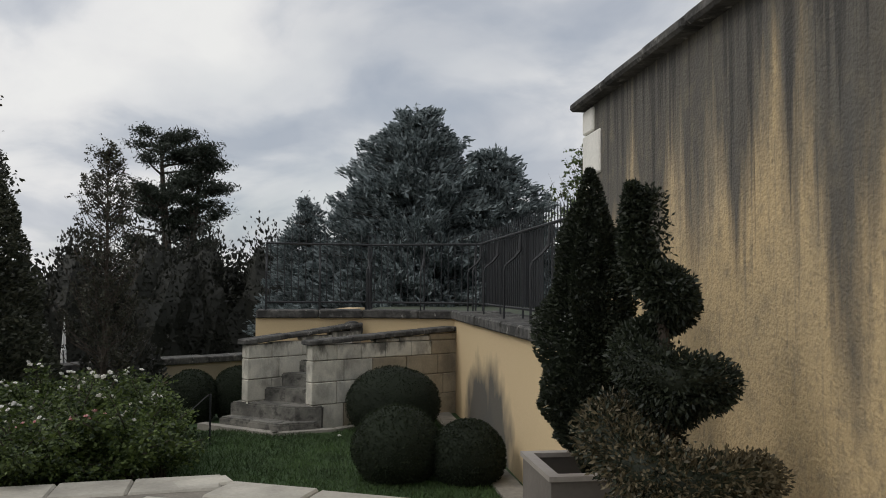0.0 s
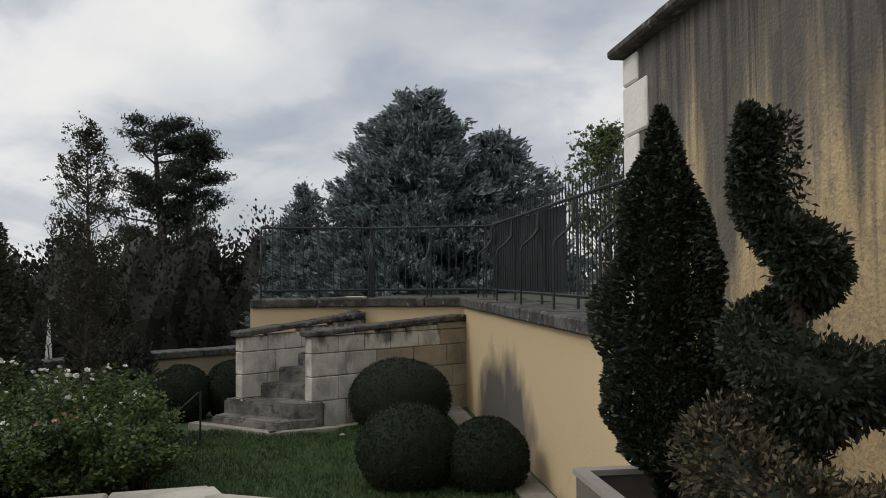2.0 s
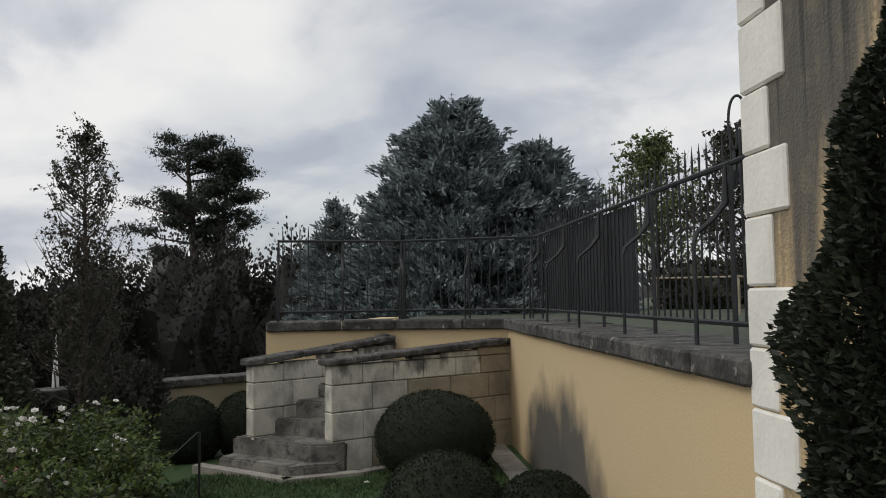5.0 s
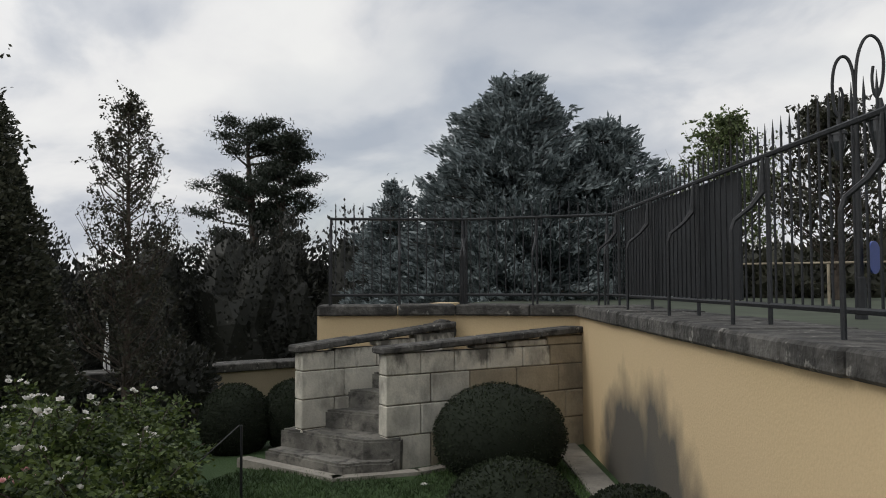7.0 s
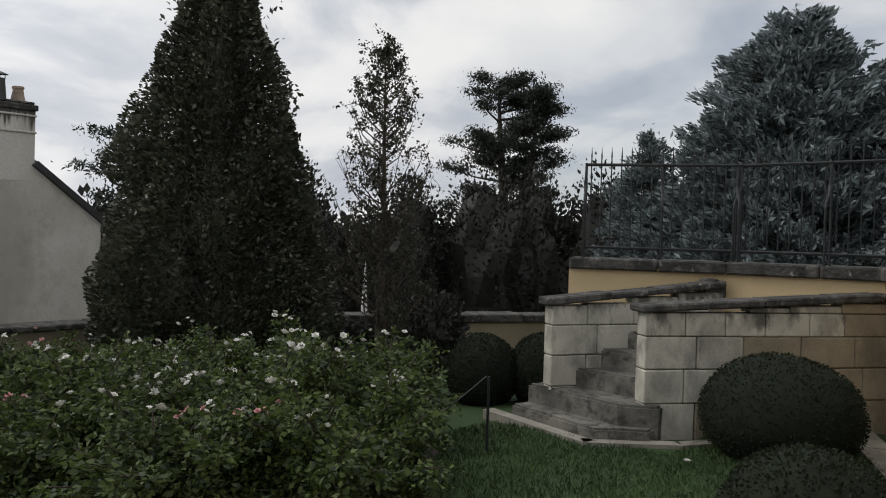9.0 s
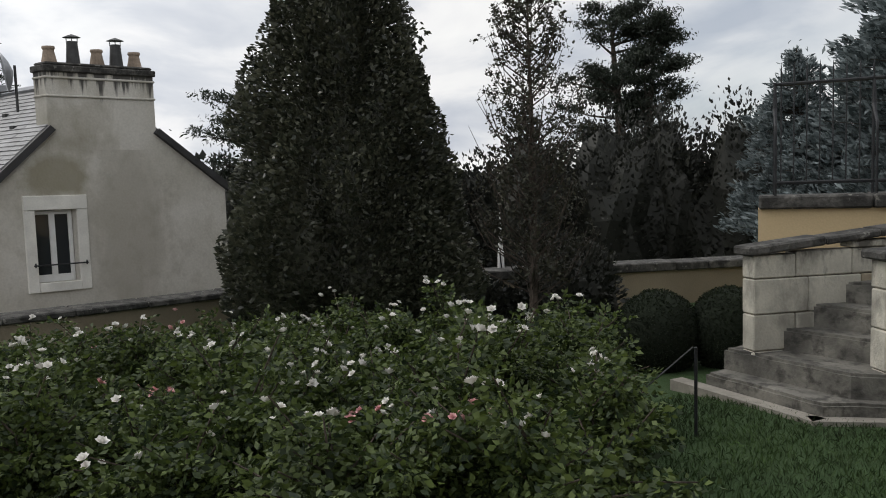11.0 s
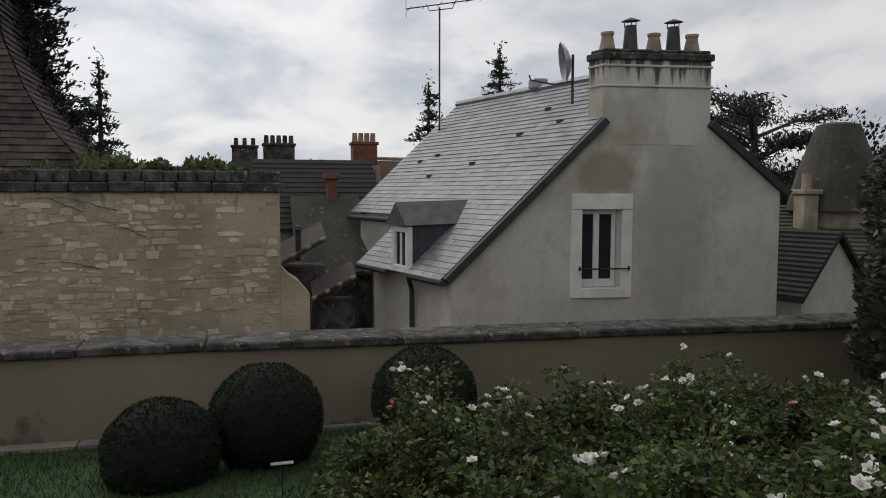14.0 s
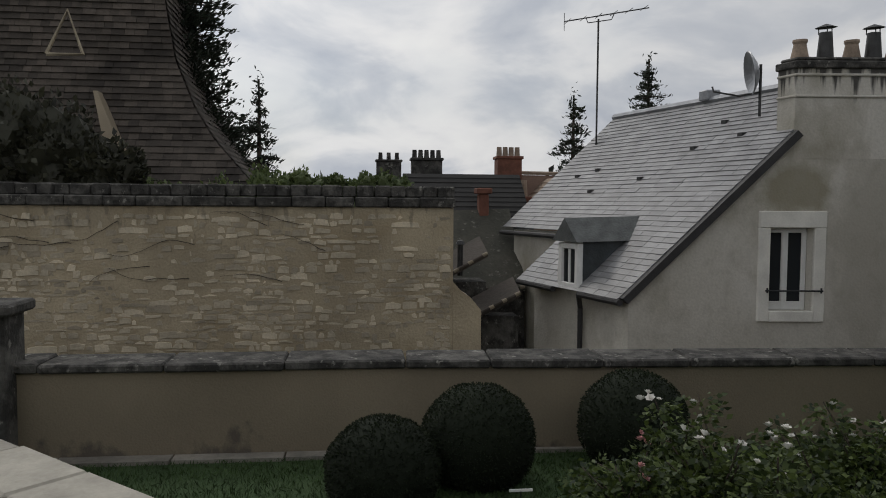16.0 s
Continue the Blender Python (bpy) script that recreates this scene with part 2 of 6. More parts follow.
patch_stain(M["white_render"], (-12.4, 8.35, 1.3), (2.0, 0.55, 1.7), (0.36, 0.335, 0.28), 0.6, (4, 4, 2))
stained(M["white_render"], (0.34, 0.315, 0.26), (5, 5, 4), 0.5, 0.7, strength=0.45)
M["chimney"] = mat("stained_chimney_render", (0.57, 0.545, 0.495), 0.92, 0.8, 0.16, 0.3, 30, tint=(0.47, 0.445, 0.385))
stained(M["chimney"], (0.25, 0.225, 0.16), (1.1, 1.1, 0.7), 0.5, 0.7, strength=0.7)
stained(M["chimney"], (0.05, 0.048, 0.045), (7, 7, 0.35), 0.46, 0.56, 3.0, 3.8, 0.34, 0.92)
M["white_stone"] = mat("white_window_stone", (0.78, 0.76, 0.7), 0.9, 3, 0.1, 0.2, 40)
M["slate"] = mat("grey_slate", (0.24, 0.24, 0.245), 0.42, 3, 0.18, 0.2, 40, random_vary=0.16, island=0.16)
M["dark_slate"] = mat("dark_slate", (0.024, 0.023, 0.022), 0.9, 3, 0.2, 0.2, 40, island=0.2)
M["mid_slate"] = mat("green_grey_slate", (0.1, 0.107, 0.105), 0.55, 6, 0.25, 0.4, 30)
M["cheek_slate"] = mat("dark_cheek_slate", (0.045, 0.055, 0.06), 0.6, 6, 0.25, 0.4, 30)
M["brown_tile"] = mat("brown_roof_tile", (0.088, 0.073, 0.06), 0.9, 0.7, 0.35, 0.4, 20, island=0.4)
M["mossy_tile"] = mat("mossy_roof_tile", (0.06, 0.056, 0.044), 0.9, 1.5, 0.35, 0.6, 14, tint=(0.035, 0.036, 0.027))
stained(M["mossy_tile"], (0.22, 0.215, 0.18), (7, 7, 9), 0.6, 0.7, strength=0.7)
M["verge"] = mat("dark_verge", (0.035, 0.034, 0.035), 0.6, 5, 0.2, 0.2)
M["white_paint"] = mat("white_paint", (0.78, 0.78, 0.76), 0.45, 8, 0.05, 0.05)
M["dark_metal"] = mat("dark_metal", (0.06, 0.06, 0.06), 0.45, 9, 0.2, 0.1, 60, metal=0.6)
M["grey_metal"] = mat("grey_zinc", (0.33, 0.34, 0.36), 0.4, 5, 0.15, 0.1, 40, metal=0.5)
M["clay"] = mat("clay_pot", (0.36, 0.28, 0.215), 0.9, 5, 0.25, 0.2, 40)
M["pink_render"] = mat("pinkish_render", (0.36, 0.25, 0.2), 0.92, 1.5, 0.15, 0.3, 30)
M["brick"] = mat("red_brick", (0.2, 0.085, 0.058), 0.9, 4, 0.25, 0.4, 14)
M["rubble"] = mat("warm_rubble_stone", (0.56, 0.49, 0.37), 0.93, 2.0, 0.2, 0.4, 30, island=0.32, random_vary=0.1)
M["rubble_mortar"] = mat("sandy_mortar", (0.45, 0.38, 0.265), 0.95, 1.0, 0.2, 0.5, 30)
for key in ("rubble", "rubble_mortar"):
    stained(M[key], (0.2, 0.18, 0.14), (1.6, 1.6, 1.8), 0.5, 0.72, 0.9, 2.0, 0.25, 0.5)
    stained(M[key], (0.12, 0.11, 0.09), (0.9, 9.0, 3.0), 0.57, 0.66, 0.6, 2.1, 0.25, 0.5)
stained(M["rubble_mortar"], (0.3, 0.24, 0.15), (1.0, 1.0, 1.2), 0.5, 0.7, strength=0.7)
M["petal_white"] = mat("white_petal", (0.82, 0.8, 0.76), 0.6, 12, 0.06, 0)
M["petal_pink"] = mat("pink_petal", (0.72, 0.4, 0.4), 0.6, 12, 0.15, 0)
M["planter_rim"] = mat("pale_planter_rim", (0.3, 0.27, 0.24), 0.5, 4, 0.12, 0.1)
M["planter_metal"] = mat("taupe_planter", (0.13, 0.115, 0.1), 0.6, 4, 0.15, 0.1)
g = bpy.data.materials.new("window_glass")
g.use_nodes = True
g.node_tree.nodes["Principled BSDF"].inputs["Base Color"].default_value = (0.03, 0.033, 0.036, 1)
g.node_tree.nodes["Principled BSDF"].inputs["Roughness"].default_value = 0.06
M["glass"] = g


def leaf_mat(name, a, b, rough=0.6, let_light=0.25):
    m = bpy.data.materials.new(name)
    m.use_nodes = True
    n, l = m.node_tree.nodes, m.node_tree.links
    bsdf = n["Principled BSDF"]
    geo = n.new("ShaderNodeNewGeometry")
    r = n.new("ShaderNodeValToRGB")
    r.color_ramp.elements[0].color, r.color_ramp.elements[1].color = (*a, 1), (*b, 1)
    l.new(geo.outputs["Random Per Island"], r.inputs[0])
    nz = n.new("ShaderNodeTexNoise")
    nz.inputs["Scale"].default_value = 0.9
    l.new(geo.outputs["Position"], nz.inputs["Vector"])
    mr = n.new("ShaderNodeMapRange")
    mr.inputs["To Min"].default_value, mr.inputs["To Max"].default_value = 0.55, 1.45
    l.new(nz.outputs["Fac"], mr.inputs["Value"])
    mx = n.new("ShaderNodeMix")
    mx.data_type, mx.blend_type = "RGBA", "MULTIPLY"
    mx.inputs[0].default_value = 1
    l.new(r.outputs[0], mx.inputs[6])
    l.new(mr.outputs[0], mx.inputs[7])
    l.new(mx.outputs[2], bsdf.inputs["Base Color"])
    bsdf.inputs["Roughness"].default_value = rough
    bsdf.inputs["Transmission Weight"].default_value = 0.0
    tr = n.new("ShaderNodeBsdfTranslucent")
    l.new(mx.outputs[2], tr.inputs["Color"])
    ms = n.new("ShaderNodeMixShader")
    ms.inputs[0].default_value = let_light
    l.new(bsdf.outputs[0], ms.inputs[1])
    l.new(tr.outputs[0], ms.inputs[2])
    l.new(ms.outputs[0], n["Material Output"].inputs["Surface"])
    return m


M["rose_leaf"] = leaf_mat("rose_leaves", (0.013, 0.028, 0.01), (0.105, 0.145, 0.032))
M["box_leaf"] = leaf_mat("box_leaves", (0.007, 0.012, 0.005), (0.02, 0.03, 0.01), 0.9)
M["blue_needle"] = leaf_mat("blue_needles", (0.048, 0.066, 0.067), (0.3, 0.345, 0.35))
M["pine_needle"] = leaf_mat("pine_needles", (0.014, 0.022, 0.014), (0.035, 0.045, 0.028))
M["ivy_leaf"] = leaf_mat("glossy_leaves", (0.022, 0.028, 0.018), (0.105, 0.108, 0.072), 0.4)
M["dark_leaf"] = leaf_mat("dark_hedge_leaves", (0.012, 0.014, 0.011), (0.032, 0.033, 0.024))
M["birch_leaf"] = leaf_mat("thin_leaves", (0.02, 0.022, 0.015), (0.06, 0.06, 0.035))
M["yew_leaf"] = leaf_mat("yew_leaves", (0.009, 0.014, 0.008), (0.031, 0.04, 0.02))
M["dry_leaf"] = leaf_mat("browned_leaves", (0.05, 0.042, 0.02), (0.16, 0.13, 0.075))
M["green_leaf"] = leaf_mat("fresh_leaves", (0.05, 0.075, 0.025), (0.15, 0.19, 0.07))

# ---------------------------------------------------------------- mesh tools


def mesh_object(name, bm, material, parent=None, smooth=False):
    me = bpy.data.meshes.new(name)
    bm.normal_update()
    bm.to_mesh(me)
    bm.free()
    me.materials.append(material)
    if smooth:
        me.polygons.foreach_set("use_smooth", [True] * len(me.polygons))
    ob = new(name, me)
    ob.parent = parent
    return ob


def part(name, bm, material, parent, label="", smooth=False):
    ob = mesh_object(name, bm, material, parent, smooth)
    return tagged(ob, label) if label else ob


def thing(name, label, category, group="", kind="", at=None):
    ob = new(name)
    ob.empty_display_size = 0.1
    if at is not None:
        ob.matrix_world = at
    return tagged(ob, label, category, group, kind)


def add_box(bm, x0, y0, z0, x1, y1, z1, m=None):
    vs = [bm.verts.new(Vector(p)) for p in ((x0, y0, z0), (x1, y0, z0), (x1, y1, z0), (x0, y1, z0), (x0, y0, z1), (x1, y0, z1), (x1, y1, z1), (x0, y1, z1))]
    for f in ((3, 2, 1, 0), (4, 5, 6, 7), (0, 1, 5, 4), (1, 2, 6, 5), (2, 3, 7, 6), (3, 0, 4, 7)):
        bm.faces.new([vs[i] for i in f])
    if m is not None:
        for v in vs:
            v.co = m @ v.co
    return vs


def box_bm(*a, bevel=0.0, m=None):
    bm = bmesh.new()
    add_box(bm, *a)
    if bevel:
        bmesh.ops.bevel(bm, geom=bm.edges[:], offset=bevel, segments=1, affect="EDGES")
    if m is not None:
        bm.transform(m)
    return bm


def prism_bm(points, z0, z1, m=None):
    """Upright prism over a plan polygon."""
    bm = bmesh.new()
    lo = [bm.verts.new((x, y, z0)) for x, y in points]
    hi = [bm.verts.new((x, y, z1)) for x, y in points]
    bm.faces.new(hi)
    bm.faces.new(lo[::-1])
    for i in range(len(points)):
        j = (i + 1) % len(points)
        bm.faces.new((lo[i], lo[j], hi[j], hi[i]))
    bmesh.ops.recalc_face_normals(bm, faces=bm.faces)
    if m is not None:
        bm.transform(m)
    return bm


def tube_into(bm, pts, radii, sides=6):
    pts = [Vector(p) for p in pts]
    if isinstance(radii, (int, float)):
        radii = [radii] * len(pts)
    rings = []
    for i, p in enumerate(pts):
        d = (pts[min(i + 1, len(pts) - 1)] - pts[max(i - 1, 0)]).normalized()
        a = d.orthogonal().normalized() if i == 0 else (prev - d * prev.dot(d)).normalized()
        prev = a
        b = d.cross(a)
        rings.append([bm.verts.new(p + radii[i] * (math.cos(k * math.tau / sides) * a + math.sin(k * math.tau / sides) * b)) for k in range(sides)])
    for r0, r1 in zip(rings, rings[1:]):
        for k in range(sides):
            bm.faces.new((r0[k], r0[(k + 1) % sides], r1[(k + 1) % sides], r1[k]))
    bm.faces.new(rings[0][::-1])
    bm.faces.new(rings[-1])


def tube_bm(pts, radii, sides=6):
    bm = bmesh.new()
    tube_into(bm, pts, radii, sides)
    return bm


def lathe_bm(profile, sides=16, m=None):
    bm = bmesh.new()
    rings = [[bm.verts.new((r * math.cos(k * math.tau / sides), r * math.sin(k * math.tau / sides), z)) for k in range(sides)] for r, z in profile]
    for r0, r1 in zip(rings, rings[1:]):
        for k in range(sides):
            bm.faces.new((r0[k], r0[(k + 1) % sides], r1[(k + 1) % sides], r1[k]))
    bm.faces.new(rings[0][::-1])
    bm.faces.new(rings[-1])
    if m is not None:
        bm.transform(m)
    return bm


RNG = np.random.default_rng(7)


def leaves_object(name, centres, size, material, parent=None, direct=None, aspect=0.5, jitter=1.0, spread=0.35, kind=""):
    """Many small folded leaves, four corners each, as one mesh. direct: preferred way of the leaf's length."""
    c = np.asarray(centres, float)
    n = len(c)
    d = RNG.normal(size=(n, 3)) * jitter
    if direct is not None:
        d = d * 0.45 + np.asarray(direct, float)
    d /= np.linalg.norm(d, axis=1, keepdims=True) + 1e-9
    s = RNG.normal(size=(n, 3))
    s -= d * (s * d).sum(1, keepdims=True)
    s /= np.linalg.norm(s, axis=1, keepdims=True) + 1e-9
    up_ = np.cross(d, s)
    L = size * (1 + spread * RNG.uniform(-1, 1, (n, 1)))
    W = L * aspect
    v = np.stack([c - d * L / 2, c + s * W / 2 + up_ * W * 0.2, c + d * L / 2, c - s * W / 2 + up_ * W * 0.2], 1).reshape(-1, 3)
    me = bpy.data.meshes.new(name)
    me.vertices.add(4 * n)
    me.vertices.foreach_set("co", v.ravel())
    me.loops.add(4 * n)
    me.loops.foreach_set("vertex_index", np.arange(4 * n))
    me.polygons.add(n)
    me.polygons.foreach_set("loop_start", np.arange(n) * 4)
    me.update(calc_edges=True)
    me.materials.append(material)
    ob = new(name, me)
    ob.parent = parent
    if kind:
        tagged(ob, kind=kind)
    return ob


def lerp2(a, b, t):
    return (a[0] + (b[0] - a[0]) * t, a[1] + (b[1] - a[1]) * t)


# ---------------------------------------------------------------- plan
QUOIN = (2.275, 5.61)
CORNER = (-0.14, 11.75)
W2_MID = (-1.65, 11.6)
W2_END = (-3.2, 10.9)
UW = Vector((CORNER[0] - QUOIN[0], CORNER[1] - QUOIN[1])).normalized()
COP_Z = 1.69
TERRACE_Z = 0.38
WALL_A = [(-10.45, -7.0), (-10.35, 2.0), (-9.9, 9.5)]
WALL_B = [(-9.9, 9.5), (-6.1, 15.4), (-4.0, 18.6)]
WALL_TOP = 0.38
HOUSE_AT = Vector((-12.605, 6.803, 0))
HOUSE_DIR = Vector((0.117, 0.993, 0)).normalized()
HOUSE_BACK = Vector((-0.967, -0.255, 0)).normalized()
HOUSE_M = Matrix(((HOUSE_DIR.x, HOUSE_BACK.x, 0, HOUSE_AT.x), (HOUSE_DIR.y, HOUSE_BACK.y, 0, HOUSE_AT.y), (0, 0, 1, 0), (0, 0, 0, 1)))

# ---------------------------------------------------------------- ground
bm = bmesh.new()
bmesh.ops.create_grid(bm, x_segments=40, y_segments=40, size=1500)
bm.transform(Matrix.Translation((0, 0, -4.2)))
tagged(mesh_object("ground", bm, M["town"]), "dark green and brown ground of the valley below the garden", "ground", kind="structure")


def lawn_z(x):
    """The lawn is level by the stairs and falls gently towards the boundary wall."""
    return 0.09 + min(0.0, 0.0715 * (x + 2.5))


EAST = [(-2.5, -8), (7, -8), (2.6, 5.9), (0.1, 12.0), (-2.5, 11.4)]
WEST = [(-2.5, 11.4), (-3.2, 11.2), (-4.1, 18.8), (-6.4, 15.7), (-10.2, 9.8), (-10.7, 2), (-10.8, -8), (-2.5, -8)]
bm = bmesh.new()
for poly in (EAST, WEST):
    top = [bm.verts.new((x, y, lawn_z(x))) for x, y in poly]
    low = [bm.verts.new((x, y, -4.3)) for x, y in poly]
    bm.faces.new(top)
    for k in range(len(poly)):
        bm.faces.new((low[k], low[(k + 1) % len(poly)], top[(k + 1) % len(poly)], top[k]))
bmesh.ops.recalc_face_normals(bm, faces=bm.faces)
tagged(mesh_object("lawn", bm, M["grass"]), "short green lawn of the walled garden", "lawn", kind="structure")
UPPER = [(-3.2, 11.0), (-1.65, 11.75), (0.1, 11.95), (2.4, 5.9), (60, 5.9), (220, 60), (120, 260), (-40, 260), (-12, 60), (-3.8, 18)]
tagged(mesh_object("upper_ground", prism_bm(UPPER, -4.3, 1.5), M["town"]), "grassy upper ground behind the iron fence", "ground", kind="structure")

TERRACE = [(3.4, 5.55), (-0.75, 5.75), (-0.95, 5.95), (-2.6, 5.05), (-3.3, 4.45), (-5.0, 2.9), (-6.4, 1.2), (-7.6, -0.1), (-8.4, -0.95), (-8.6, -7.5), (6.8, -7.5)]
tagged(mesh_object("terrace", prism_bm(TERRACE, -0.6, TERRACE_Z - 0.02), M["joint"]), "raised terrace of pale stone paving above the lawn", "terrace", kind="structure")


# ---------------------------------------------------------------- walls
def wall_run(name, pts, thick, z0, z1, material, label, side=1):
    """An upright wall along a plan line, its thickness to one side of it."""
    pts = [Vector(p) for p in pts]
    offs = []
    for i, p in enumerate(pts):
        d = (pts[min(i + 1, len(pts) - 1)] - pts[max(i - 1, 0)]).normalized()
        offs.append(p + side * thick * Vector((d.y, -d.x)))
    poly = [tuple(p) for p in pts] + [tuple(p) for p in reversed(offs)]
    return tagged(mesh_object(name, prism_bm(poly, z0, z1), material), label, "wall", kind="structure")


def coping_run(parent, pts, thick, z, height, over, material, length=0.8, side=1, name="coping_stone"):
    """Separate coping stones along a wall's top."""
    rnd = random.Random(len(pts) * 7 + int(z * 100))
    pts = [Vector(p) for p in pts]
    for a, b in zip(pts, pts[1:]):
        d = (b - a).normalized()
        nrm = Vector((d.y, -d.x)) * side
        total, at = (b - a).length, 0.0
        while at < total - 0.05:
            ln = min(length * rnd.uniform(0.75, 1.25), total - at)
            if total - at - ln < 0.3:
                ln = total - at
            m = Matrix(((d.x, nrm.x, 0, a.x + d.x * at), (d.y, nrm.y, 0, a.y + d.y * at), (0, 0, 1, z), (0, 0, 0, 1)))
            dz = rnd.uniform(-0.008, 0.008)
            bm = box_bm(0.004, -over + rnd.uniform(-0.012, 0.012), 0, ln - 0.006, thick + over, height + dz, bevel=0.018)
            if side < 0:
                bmesh.ops.reverse_faces(bm, faces=bm.faces)
            bm.transform(m)
            part(name, bm, material, parent)
            at += ln


big_dir = -UW
BIG_END = (QUOIN[0] + big_dir.x * 11, QUOIN[1] + big_dir.y * 11)
wall_big = wall_run("wall_high", [QUOIN, BIG_END], 0.45, -0.3, 3.44, M["stucco"], "high ochre stucco wall with dark streaks running down from its coping", side=-1)
coping_run(wall_big, [(QUOIN[0] + UW.x * 0.1, QUOIN[1] + UW.y * 0.1), BIG_END], 0.5, 3.44, 0.07, 0.1, M["coping"], 0.7, side=-1)
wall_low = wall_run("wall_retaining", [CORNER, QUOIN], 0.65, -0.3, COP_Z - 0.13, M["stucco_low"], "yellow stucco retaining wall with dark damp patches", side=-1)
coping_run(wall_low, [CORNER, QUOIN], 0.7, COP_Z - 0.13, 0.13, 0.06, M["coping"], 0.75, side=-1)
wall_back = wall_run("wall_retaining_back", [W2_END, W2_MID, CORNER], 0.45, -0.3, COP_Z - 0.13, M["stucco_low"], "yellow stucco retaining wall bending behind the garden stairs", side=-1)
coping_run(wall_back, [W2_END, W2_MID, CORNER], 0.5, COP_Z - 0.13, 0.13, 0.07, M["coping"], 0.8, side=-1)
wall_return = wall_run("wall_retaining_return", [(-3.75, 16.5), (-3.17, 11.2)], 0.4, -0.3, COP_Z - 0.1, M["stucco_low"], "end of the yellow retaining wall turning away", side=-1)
wall_a = wall_run("wall_boundary", WALL_A, 0.4, -4.3, WALL_TOP, M["stucco_far"], "low dull ochre boundary wall with a dark coping", side=-1)
coping_run(wall_a, WALL_A, 0.44, WALL_TOP, 0.09, 0.06, M["coping"], 0.95, side=-1)
wall_b = wall_run("wall_boundary_back", WALL_B, 0.4, -4.3, WALL_TOP, M["stucco_far"], "low boundary wall at the far end of the garden", side=-1)
coping_run(wall_b, WALL_B, 0.44, WALL_TOP, 0.14, 0.07, M["coping"], 1.1, side=-1)

# corner quoins of the high wall
rnd = random.Random(3)
z = -0.02
k = 0
while z < 3.42:
    h = min(0.3 + rnd.uniform(-0.03, 0.03), 3.43 - z)
    ln = (0.34, 0.2)[k % 2]
    m = Matrix(((big_dir.x, UW.y, 0, QUOIN[0]), (big_dir.y, -UW.x, 0, QUOIN[1]), (0, 0, 1, 0), (0, 0, 0, 1)))
    bm = box_bm(-0.03, -0.02, z + 0.004, ln, 0.44, z + h - 0.004, bevel=0.012)
    bm.transform(m)
    bmesh.ops.recalc_face_normals(bm, faces=bm.faces)
    part("quoin_stone", bm, M["white_stone"], wall_big)
    z += h
    k += 1

# ---------------------------------------------------------------- stairs
STEPS = [
    ([(-3.05, 9.57), (-1.97, 9.25), (-1.58, 9.54), (-1.6, 9.95), (-2.9, 10.2)], 0.0, 0.22),
    ([(-2.99, 9.78), (-1.86, 9.48), (-1.56, 9.68), (-1.6, 10.2), (-2.8, 10.4)], 0.0, 0.41),
    ([(-2.79, 9.98), (-1.72, 9.88), (-1.6, 10.5), (-2.5, 10.7)], 0.35, 0.6),
    ([(-2.68, 10.23), (-1.72, 10.13), (-1.5, 10.8), (-2.3, 11.1)], 0.55, 0.785),
    ([(-2.5, 10.5), (-1.6, 10.36), (-1.3, 11.2), (-1.95, 11.5)], 0.73, 0.965),
    ([(-2.25, 10.85), (-1.35, 10.6), (-0.9, 11.5), (-1.75, 11.5)], 0.9, 1.145),
]
stairs = thing("garden_stairs", "weathered grey stone garden stairs rising between two walls", "stairs")
for poly, low_z, top_z in STEPS:
    bm = prism_bm(poly, low_z, top_z)
    bmesh.ops.bevel(bm, geom=[e for e in bm.edges if all(v.co.z > top_z - 0.01 for v in e.verts)], offset=0.022, segments=2, affect="EDGES")
    bmesh.ops.subdivide_edges(bm, edges=[e for e in bm.edges if e.calc_length() > 0.4], cuts=7)
    for v in bm.verts:
        v.co += 0.012 * noise.noise_vector(v.co * 5.0)
    part("step", bm, M["step"], stairs)

PL, PR = (-2.84, 9.8), (-1.82, 9.74)
RW_END, LW_END = (-0.2, 11.74), (-1.75, 11.55)


